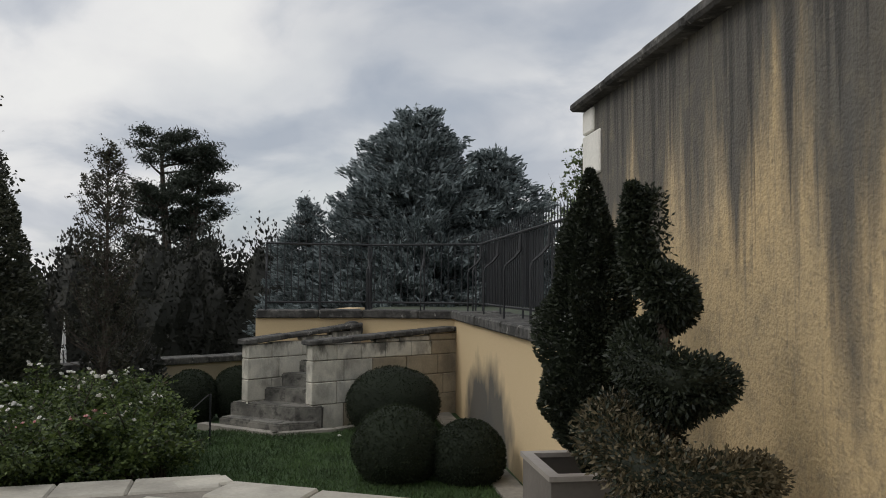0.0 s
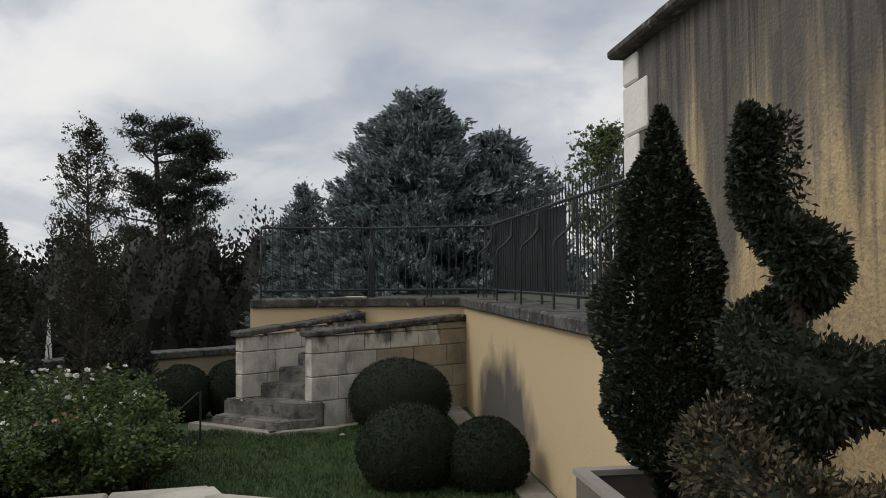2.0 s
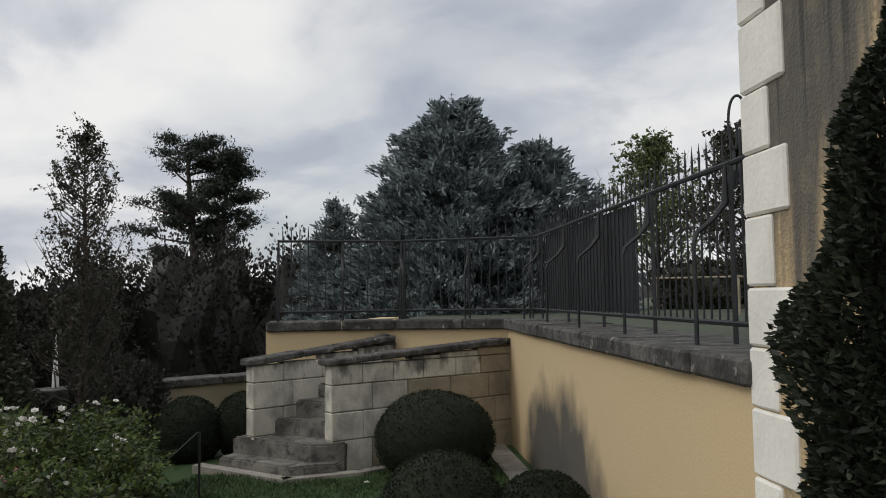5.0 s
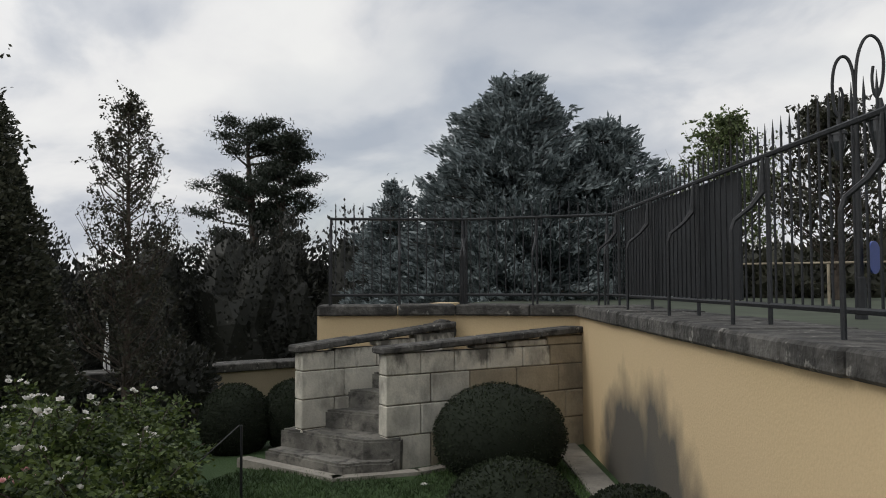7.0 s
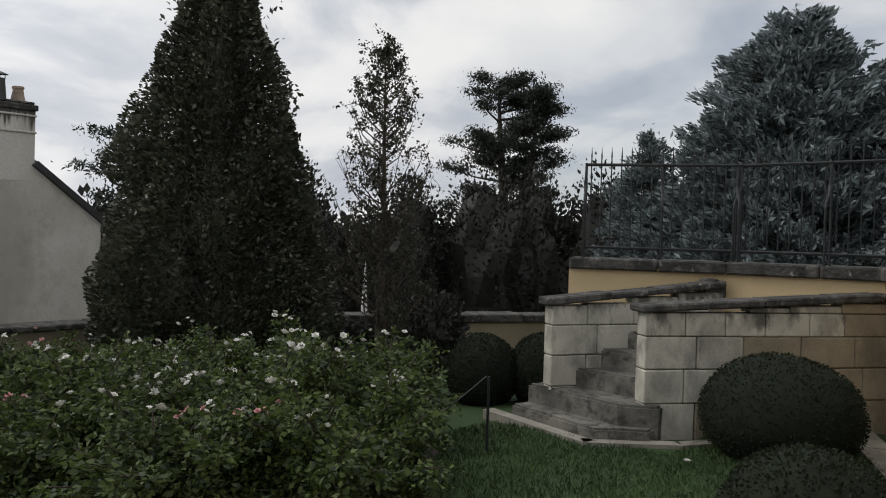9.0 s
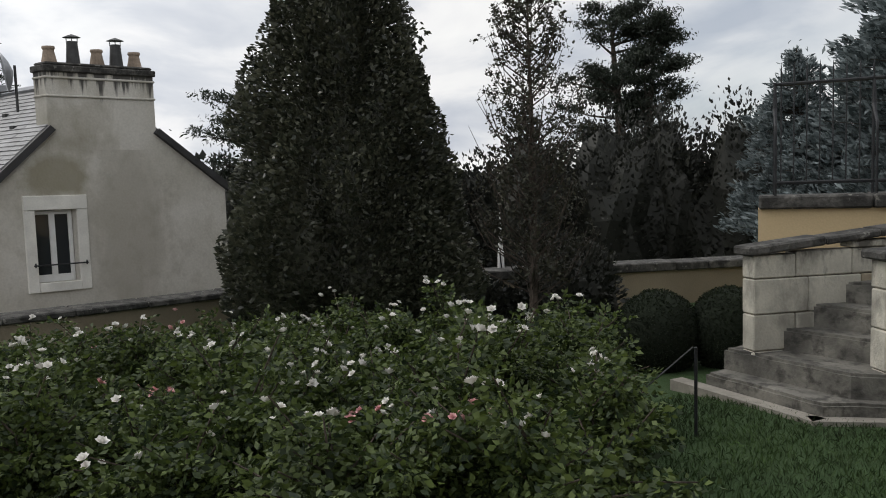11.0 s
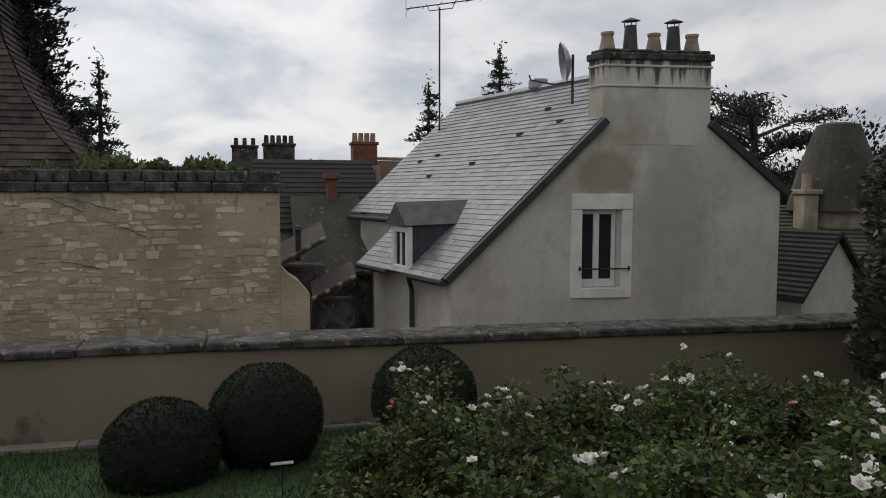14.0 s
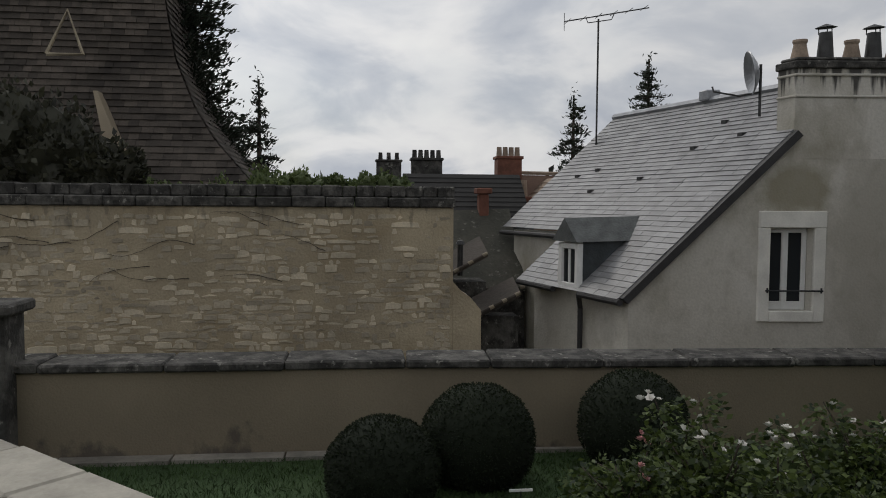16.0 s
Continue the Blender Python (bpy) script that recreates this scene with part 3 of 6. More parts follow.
def stair_wall(name, start, end, thick, side, z_start, z_end, label):
    """Wall of squared blocks beside the stairs, with a pier at its foot and a dark coping."""
    root = thing(name, label, "wall", kind="structure")
    a, b = Vector(start), Vector(end)
    d = (b - a).normalized()
    nrm = Vector((d.y, -d.x)) * side
    total = (b - a).length
    m = Matrix(((d.x, nrm.x, 0, a.x), (d.y, nrm.y, 0, a.y), (0, 0, 1, 0), (0, 0, 0, 1)))

    def put(bm, mat_, nm):
        if m.determinant() < 0:
            bmesh.ops.reverse_faces(bm, faces=bm.faces)
        bm.transform(m)
        return part(nm, bm, mat_, root)

    put(box_bm(0.02, 0.02, 0.0, total, thick - 0.02, min(z_start, z_end) - 0.08), M["joint"], "core")
    rr = random.Random(int(total * 100))
    z = 0.0
    row = 0
    courses = [0.42, 0.31, 0.3, 0.22, 0.2]
    for h in courses:
        x = 0.0
        while x < total - 0.02:
            ln = rr.uniform(0.38, 0.62) if not (row == 0) else rr.uniform(0.7, 1.0)
            if x == 0.0:
                ln = (0.42, 0.3)[row % 2] + 0.1
            ln = min(ln, total - x)
            if total - x - ln < 0.15:
                ln = total - x
            dx = rr.uniform(0, 0.008)
            z1 = min(z + h, z_start + (z_end - z_start) * (x / total) - 0.07)
            if z1 - z > 0.05:
                bm = box_bm(x + 0.004, -dx, z + 0.004, x + ln - 0.004, thick + dx, z1 - 0.004, bevel=0.01)
                put(bm, M["tan_stone"] if x > total * 0.72 or (z < 0.8 and x > total * 0.26) or (z < 0.4 and side > 0 and x > 0.05) else M["limestone"], "stone_block")
            x += ln
        z += h
        row += 1
    x = -0.06
    while x < total:
        ln = min(rr.uniform(0.5, 0.75), total - x)
        zz = z_start + (z_end - z_start) * max(x, 0) / total
        bm = box_bm(x + 0.003, -0.05, zz - 0.07, x + ln - 0.003, thick + 0.05, zz + rr.uniform(-0.005, 0.008), bevel=0.016)
        for v in bm.verts:
            v.co.z += (z_end - z_start) / total * (v.co.x - max(x, 0))
        put(bm, M["coping"], "coping_stone")
        x += ln
    return root


stair_wall("wall_stair_near", PR, RW_END, 0.17, 1, 1.32, 1.45, "pale squared limestone stair wall with a dark mossy coping")
far_wall = stair_wall("wall_stair_far", PL, LW_END, 0.16, 1, 1.3, 1.49, "pale limestone stair wall stained grey, with a dark coping")
bm = lathe_bm([(0.06, -0.12), (0.13, -0.11), (0.145, -0.06), (0.145, 0.06), (0.13, 0.11), (0.06, 0.12)], 16, Matrix.Translation((LW_END[0] - 0.02, LW_END[1] - 0.09, 1.37)) @ Matrix.Rotation(radians(-32), 4, "Z") @ Matrix.Rotation(radians(90), 4, "Y"))
part("scroll_end", bm, M["coping"], far_wall, "dark rounded scroll ending the coping")

# ---------------------------------------------------------------- kerb strip of pale stone
STRIP = [(-3.35, 9.5), (-1.98, 9.09), (-1.3, 9.62), (-0.25, 11.2)]
kerb = thing("kerb_strip", "narrow pale stone strip at the foot of stairs and wall", "kerb", kind="structure")
for a, b in zip(STRIP, STRIP[1:]):
    d = (Vector(b) - Vector(a)).normalized()
    nrm = Vector((-d.y, d.x))
    poly = [a, b, (b[0] + nrm.x * 0.14, b[1] + nrm.y * 0.14), (a[0] + nrm.x * 0.14, a[1] + nrm.y * 0.14)]
    part("kerb_stone", prism_bm(poly, -0.05, 0.125), M["kerb"], kerb)
for i in range(11):
    y0_, y1_ = -6.5 + 1.05 * i, -6.5 + 1.05 * i + 1.03
    part("kerb_stone", prism_bm([(-10.39, y0_), (-10.2, y0_), (-10.2 + 0.012, y1_), (-10.39, y1_)], -0.6, lawn_z(-10.3) + 0.045), M["kerb"], kerb)
gutter = thing("gutter_strip", "stone gutter strip along the foot of the yellow wall", "kerb", kind="structure")
n_g = 9
for i in range(n_g):
    a = lerp2((CORNER[0] - 0.02, CORNER[1] - 0.25), (QUOIN[0] - 0.02, QUOIN[1]), i / n_g)
    b = lerp2((CORNER[0] - 0.02, CORNER[1] - 0.25), (QUOIN[0] - 0.02, QUOIN[1]), (i + 0.985) / n_g)
    nx, ny = -UW.y * 0.28, UW.x * 0.28
    part("gutter_stone", prism_bm([a, b, (b[0] + nx, b[1] + ny), (a[0] + nx, a[1] + ny)], -0.05, 0.12), M["kerb"], gutter)

# ---------------------------------------------------------------- iron fence on the coping


def fence_line(name, pts, label, stops):
    root = thing(name, label, "fence")
    z0, z_low, z_top = COP_Z, COP_Z + 0.12, COP_Z + 1.08
    pts = [Vector(p) for p in pts]
    for a, b in zip(pts, pts[1:]):
        d = (b - a).normalized()
        nrm = Vector((-d.y, d.x))
        total = (b - a).length
        part("top_rail", tube_bm([(a.x, a.y, z_top), (b.x, b.y, z_top)], 0.018), M["iron"], root)
        part("bottom_rail", tube_bm([(a.x, a.y, z_low), (b.x, b.y, z_low)], 0.018), M["iron"], root)
        n = int(total / 0.115)
        for i in range(n + 1):
            p = a + d * total * (i + 0.5) / (n + 1)
            part("picket", tube_bm([(p.x, p.y, z_low - 0.01), (p.x, p.y, z_top + 0.07), (p.x, p.y, z_top + 0.1), (p.x, p.y, z_top + 0.21)], [0.0075, 0.0075, 0.0095, 0.001], 5), M["iron"], root)
        for s_ in stops:
            p = a + d * (total * s_)
            part("post", tube_bm([(p.x, p.y, z0), (p.x, p.y, z_top + 0.02)], 0.016), M["iron"], root)
            q = p - nrm * 0.24
            stay = [(q.x, q.y, z0), (q.x, q.y, z0 + 0.6), (*(p - nrm * 0.22), z0 + 0.66), (*(p - nrm * 0.11), z0 + 0.75), (*(p - nrm * 0.04), z0 + 0.84), (*(p - nrm * 0.03), z0 + 1.06)]
            part("stay", tube_bm(stay, [0.014, 0.013, 0.014, 0.016, 0.024, 0.01]), M["iron"], root)
    return root


def off_line(p, dist):
    return (p[0] + UW.y * dist, p[1] - UW.x * dist)


def fence_screen(root, a, b):
    """Dark sheet panel fixed behind the pickets."""
    d = (Vector(b) - Vector(a)).normalized()
    nx, ny = d.y * 0.05, -d.x * 0.05
    nx, ny = (nx, ny) if nx > 0 else (-nx, -ny)
    poly = [(a[0] + nx, a[1] + ny), (b[0] + nx, b[1] + ny), (b[0] + nx * 1.3, b[1] + ny * 1.3), (a[0] + nx * 1.3, a[1] + ny * 1.3)]
    part("screen_panel", prism_bm(poly, COP_Z + 0.14, COP_Z + 1.06), M["screen"], root, "dark grey sheet panel")


fence_main = fence_line("iron_fence", [off_line(CORNER, 0.4), off_line((QUOIN[0] + UW.x * 0.03, QUOIN[1] + UW.y * 0.03), 0.4)], "black wrought-iron fence with spear tips and bent stays", [0.05 + 0.2 * i for i in range(5)])
fence_line("iron_fence", [(W2_END[0] + 0.05, W2_END[1] + 0.25), (W2_MID[0] + 0.05, W2_MID[1] + 0.28), off_line(CORNER, 0.4)], "black wrought-iron fence with spear tips above garden stairs", [0.0, 0.5, 0.97])

FA, FB = off_line(CORNER, 0.4), off_line(QUOIN, 0.4)
for k0, k1 in ((0.06, 0.25), (0.255, 0.45), (0.455, 0.56)):
    fence_screen(fence_main, lerp2(FA, FB, k0), lerp2(FA, FB, k1))

# ---------------------------------------------------------------- clipped balls, trees, roses


def clipped_ball(x, y, rx, rz, zc, count=9500, label="dark green clipped box ball standing on the lawn"):
    root = thing("box_ball", label, "shrub", "clipped box balls")
    bm = bmesh.new()
    bmesh.ops.create_icosphere(bm, subdivisions=4, radius=1.0)
    for v in bm.verts:
        q = v.co * (1 + 0.035 * noise.noise(v.co * 2.3 + Vector((x, y, 0))))
        v.co = Vector((x + q.x * rx * 0.965, y + q.y * rx * 0.965, zc + q.z * rz * 0.965))
    part("core", bm, M["box_leaf"], root, smooth=True)
    d = RNG.normal(size=(count, 3))
    d /= np.linalg.norm(d, axis=1, keepdims=True)
    w = np.array([1 + 0.035 * noise.noise(Vector(q) * 2.3 + Vector((x, y, 0))) for q in d])[:, None]
    c = d * w * RNG.uniform(0.955, 1.012, (count, 1)) * np.array([rx, rx, rz]) + np.array([x, y, zc])
    leaves_object("foliage", c, 0.023, M["box_leaf"], root, direct=d * 0.9, aspect=0.6)
    return root


clipped_ball(-0.6, 9.95, 0.66, 0.5, 0.47)
clipped_ball(0.25, 7.35, 0.47, 0.43, 0.42)
clipped_ball(0.98, 7.45, 0.39, 0.37, 0.35)
clipped_ball(-8.95, 1.72, 0.46, 0.43, lawn_z(-9.0) + 0.24)
clipped_ball(-9.3, 2.55, 0.49, 0.48, lawn_z(-9.3) + 0.38)
clipped_ball(-9.55, 4.02, 0.5, 0.5, lawn_z(-9.5) + 0.4)
clipped_ball(-3.95, 10.3, 0.42, 0.45, 0.33)
clipped_ball(-3.4, 10.75, 0.42, 0.45, 0.36)


def cone_cloud(x, y, z0, z1, radius, count, shape, rough=0.12, seed=1, fill=0.45):
    """Points through the outer part of an upright crown whose half-width follows shape(0..1 from the foot)."""
    rg = np.random.default_rng(seed)
    h = rg.uniform(0, 1, count * 2)
    keep = rg.uniform(0, 1, count * 2) < np.array([shape(t) for t in h])
    h = h[keep][:count]
    a = rg.uniform(0, math.tau, len(h))
    bump_ = np.array([1 + rough * noise.noise(Vector((math.cos(q) * 2.2, math.sin(q) * 2.2, t * 7 + seed))) * 1.8 for q, t in zip(a, h)])
    r = radius * np.array([shape(t) for t in h]) * bump_ * (1 - fill * rg.uniform(0, 1, len(h)) ** 2)
    out = np.stack([np.cos(a), np.sin(a), np.full(len(h), 0.35)], 1)
    return np.stack([x + r * np.cos(a), y + r * np.sin(a), z0 + (z1 - z0) * h], 1), out


def solid_core(x, y, z0, z1, radius, shape, material, parent, scale=0.8):
    prof = [(max(0.02, radius * scale * shape(t)), z0 + (z1 - z0) * t) for t in (0.0, 0.05, 0.15, 0.3, 0.45, 0.6, 0.75, 0.88, 0.96)]
    bm = lathe_bm(prof, 20)
    bm.transform(Matrix.Translation((x, y, 0)))
    for v in bm.verts:
        v.co += 0.12 * radius * noise.noise_vector(v.co * 1.1)
    return part("inner_crown", bm, material, parent)


def shape_egg(t):
    return max(0.03, min(1.0, (t / 0.12) ** 0.5 if t < 0.12 else 1 - ((t - 0.12) / 0.88) ** 1.35))


def shape_cone(t):
    return max(0.03, min(1.0, 0.6 + t / 0.1 * 0.4 if t < 0.1 else 1 - (t - 0.1) / 0.9))


# the tall glossy evergreen in the corner of the garden
ever = thing("evergreen_tree", "tall dense dark glossy evergreen clipped to an egg shape", "tree")
part("trunk", tube_bm([(-7.75, 9.33, -0.4), (-7.75, 9.33, 3.0), (-7.75, 9.33, 5.8)], [0.12, 0.08, 0.02], 8), M["bark"], ever)
solid_core(-7.75, 9.33, -0.2, 5.9, 1.35, shape_egg, M["ivy_leaf"], ever, 0.72)
c, o = cone_cloud(-7.75, 9.33, -0.3, 6.4, 1.53, 66000, shape_egg, 0.3, 5)
rg = np.random.default_rng(17)
for _ in range(110):
    h_, a_ = rg.uniform(0.12, 0.98), rg.uniform(0, math.tau)
    r_ = 1.42 * shape_egg(h_)
    q0 = np.array([-7.75 + r_ * math.cos(a_) * 0.85, 9.33 + r_ * math.sin(a_) * 0.85, -0.3 + 6.7 * h_])
    s_ = np.linspace(0, 1, 14)[:, None]
    ln_ = rg.uniform(0.35, 0.85)
    q = q0 + s_ * np.array([math.cos(a_) * 0.4, math.sin(a_) * 0.4, 0.6 + 0.3 * rg.uniform()]) * ln_
    c = np.concatenate([c, q + rg.normal(size=q.shape) * 0.035])
    o = np.concatenate([o, rg.normal(size=q.shape) + np.array([0, 0, 0.4])])
leaves_object("crown", c, 0.08, M["ivy_leaf"], ever, direct=o, aspect=0.55)

# planters with a conical yew and a spiral topiary


def planter(x, y, half, z0, z1):
    root = thing("planter", "tall square taupe planter with a dark open top", "planter", "planters on the terrace")
    ca, sa = -UW.x, -UW.y
    m = Matrix(((ca, UW.y, 0, x), (sa, -UW.x, 0, y), (0, 0, 1, 0), (0, 0, 0, 1)))
    t = 0.03
    for nm, b in (("side", (-half, -half, z0, half, -half + t, z1)), ("side", (-half, half - t, z0, half, half, z1)), ("side", (-half, -half + t, z0, -half + t, half - t, z1)), ("side", (half - t, -half + t, z0, half, half - t, z1))):
        bm = box_bm(*b, m=m)
        bmesh.ops.recalc_face_normals(bm, faces=bm.faces)
        part(nm, bm, M["planter_metal"], root)
    h2 = half + 0.012
    for b in ((-h2, -h2, z1 - 0.002, h2, -half + 0.045, z1 + 0.022), (-h2, half - 0.045, z1 - 0.002, h2, h2, z1 + 0.022), (-h2, -half + 0.045, z1 - 0.002, -half + 0.045, half - 0.045, z1 + 0.022), (half - 0.045, -half + 0.045, z1 - 0.002, h2, half - 0.045, z1 + 0.022)):
        bm = box_bm(*b, m=m)
        bmesh.ops.recalc_face_normals(bm, faces=bm.faces)
        part("rim", bm, M["planter_rim"], root)
    bm = box_bm(-half + t, -half + t, z1 - 0.14, half - t, half - t, z1 - 0.1, m=m)
    bmesh.ops.recalc_face_normals(bm, faces=bm.faces)
    part("soil", bm, M["soil"], root)


YEW, SPIRAL = (2.4, 3.6), (2.72, 2.78)
planter(2.39, 3.61, 0.27, TERRACE_Z, 1.18)
planter(2.72, 2.78, 0.27, TERRACE_Z, 1.05)
yew = thing("conical_yew", "dark green conical yew growing in a taupe planter", "shrub", "topiary")
part("trunk", tube_bm([(*YEW, 1.1), (*YEW, 2.5)], [0.03, 0.01]), M["bark"], yew)


def shape_yew(t):
    return float(np.interp(t, [0.0, 0.06, 0.11, 0.24, 0.44, 0.57, 0.7, 0.77, 0.84, 0.9, 0.96, 1.0], [0.15, 0.26, 0.7, 0.95, 1.0, 0.88, 0.7, 0.56, 0.4, 0.26, 0.15, 0.06]))


solid_core(*YEW, 1.16, 2.62, 0.23, shape_yew, M["yew_leaf"], yew, 0.5)
c, o = cone_cloud(*YEW, 1.14, 2.68, 0.24, 40000, shape_yew, 0.28, 9, 0.38)
leaves_object("foliage", c, 0.026, M["yew_leaf"], yew, direct=o, aspect=0.45)

spiral = thing("spiral_topiary", "spiral-clipped evergreen, browned on its lower coil, in a planter", "shrub", "topiary")
part("trunk", tube_bm([(*SPIRAL, 0.95), (SPIRAL[0], SPIRAL[1], 1.9), (SPIRAL[0] - 0.1, SPIRAL[1], 2.3)], [0.03, 0.022, 0.012]), M["bark"], spiral)
# the coil from its tip down: offset across and along the view of the wall, height, half-thickness
COIL = [(-0.115, 0.0, 2.47, 0.03), (-0.112, 0.0, 2.38, 0.055), (-0.112, 0.0, 2.26, 0.066), (-0.1, -0.02, 2.17, 0.064), (-0.06, -0.06, 2.11, 0.07), (0.03, -0.06, 2.05, 0.1), (0.055, 0.02, 2.0, 0.09), (0.0, 0.1, 1.93, 0.06), (-0.13, 0.07, 1.86, 0.075), (-0.12, -0.08, 1.79, 0.1), (0.03, -0.14, 1.73, 0.125), (0.17, -0.06, 1.72, 0.115), (0.2, 0.05, 1.69, 0.085), (0.05, 0.19, 1.59, 0.07), (-0.2, 0.1, 1.54, 0.11), (-0.22, -0.08, 1.5, 0.13), (-0.1, -0.23, 1.42, 0.14), (0.1, -0.25, 1.37, 0.13), (0.3, -0.1, 1.38, 0.11), (0.36, 0.05, 1.35, 0.095), (0.2, 0.24, 1.24, 0.09), (-0.1, 0.24, 1.2, 0.09)]


def coil(t):
    """Middle of the spiral's body and its half-thickness, t from 0 at the tip to 1 at the foot."""
    u = t * (len(COIL) - 1)
    vals = [float(np.interp(u, range(len(COIL)), [q[k] for q in COIL])) for k in range(4)]
    return Vector((SPIRAL[0] + vals[0], SPIRAL[1] + vals[1], vals[2])), vals[3]


bm = bmesh.new()
ts = [i / 90 for i in range(91)]
tube_into(bm, [coil(t)[0] for t in ts], [coil(t)[1] * 0.5 for t in ts], 8)
part("inner_coil", bm, M["yew_leaf"], spiral, smooth=True)
rg = np.random.default_rng(41)
for nm, lo_t, hi_t, mm, cnt in (("browned_foliage", 0.62, 1.0, M["dry_leaf"], 20000), ("foliage", 0.0, 0.84, M["yew_leaf"], 46000)):
    cs, ds = [], []
    for _ in range(cnt):
        t = rg.uniform(lo_t, hi_t)
        ctr, th = coil(t)
        if nm == "foliage" and t > 0.62 and rg.uniform() < (t - 0.62) * 3.5:
            continue
        d = rg.normal(size=3)
        d /= np.linalg.norm(d)
        u = 1.0 if rg.uniform() < (0.8 if t < 0.35 else 0.55) else rg.uniform(0.1, 1.0)
        ctr = ctr.lerp(Vector((*SPIRAL, ctr.z - (0.02 if t < 0.35 else 0.1))), 1 - u)
        lump = 1 + 0.3 * noise.noise(Vector(d) * 1.6 + ctr * 6)
        cs.append(np.array(ctr) + d * th * lump * rg.uniform(0.72, 1.1))
        ds.append(d)
    leaves_object(nm, cs, 0.024, mm, spiral, direct=np.array(ds), aspect=0.4)


def conifer(name, x, y, z0, z1, radius, material, label, whorls, per, needle, seed, count, droop=0.15, full=0.75, tuft=0.0):
    """A spruce: trunk, whorls of limbs, and sprays along each limb."""
    rg = np.random.default_rng(seed)
    root = thing(name, label, "tree")
    part("trunk", tube_bm([(x, y, z0), (x, y, (z0 + z1) / 2), (x, y, z1)], [0.02 * (z1 - z0), 0.012 * (z1 - z0), 0.02], 8), M["bark"], root)
    limbs = bmesh.new()
    tip_n = 70
    pts = [np.array([x, y, z1 - 0.3]) + rg.normal(size=(tip_n, 3)) * np.array([0.06, 0.06, 0.22])]
    outs = [rg.normal(size=(tip_n, 3)) * 0.6 + np.array([0, 0, 0.5])]
    for k in range(whorls):
        t = k / whorls
        zz = z0 + (z1 - z0) * (0.04 + 0.94 * t)
        reach = radius * (1 - t) ** full
        for j in range(per):
            a = rg.uniform(0, math.tau)
            zz = z0 + (z1 - z0) * min(0.985, 0.04 + 0.94 * t + rg.uniform(-0.6, 0.6) / whorls)
            ln = reach * rg.uniform(0.75, 1.12)
            tip = np.array([x + ln * math.cos(a), y + ln * math.sin(a), zz + ln * (0.12 - droop)])
            base = np.array([x, y, zz + 0.02])
            tube_into(limbs, [base, (base + tip) / 2, tip], [0.03, 0.02, 0.006], 4)
            m = max(8, int(count / (whorls * per) * (ln / radius) * 2))
            s = rg.uniform(0.25, 1.0, m)
            wide = 0.22 * ln * (1.1 - s) + 0.06
            p = base + (tip - base) * s[:, None] + rg.normal(size=(m, 3)) * np.stack([wide, wide, wide * 0.45], 1)
            if tuft:
                # short upturned sprays standing along the limb
                k_ = max(3, m // 20)
                node = p[:k_]
                pick = rg.integers(0, k_, m)
                p = node[pick] + rg.normal(size=(m, 3)) * tuft + np.array([math.cos(a), math.sin(a), 0.6]) * rg.uniform(0, 2.2 * tuft, (m, 1))
            pts.append(p)
            outs.append(np.tile([math.cos(a), math.sin(a), 0.55], (m, 1)))
    tagged(part("limb", limbs, M["bark"], root), kind="stuff")
    leaves_object("crown", np.concatenate(pts), needle, material, root, direct=np.concatenate(outs), aspect=0.32)
    return root


conifer("blue_spruce", -4.55, 25.2, -1.0, 8.3, 4.7, M["blue_needle"], "broad blue-grey spruce behind the iron fence", 26, 20, 0.22, 11, 105000, droop=0.0, full=0.58, tuft=0.075)
conifer("blue_spruce", -2.0, 26.0, -1.0, 6.9, 3.4, M["blue_needle"], "blue-grey spruce leaning against a taller one", 22, 16, 0.22, 14, 56000, droop=0.0, full=0.52, tuft=0.075)
conifer("blue_spruce", -8.3, 24.4, 0.3, 5.2, 1.7, M["blue_needle"], "small blue-grey spruce beside a larger one", 16, 11, 0.18, 12, 17000, droop=0.0, tuft=0.07)


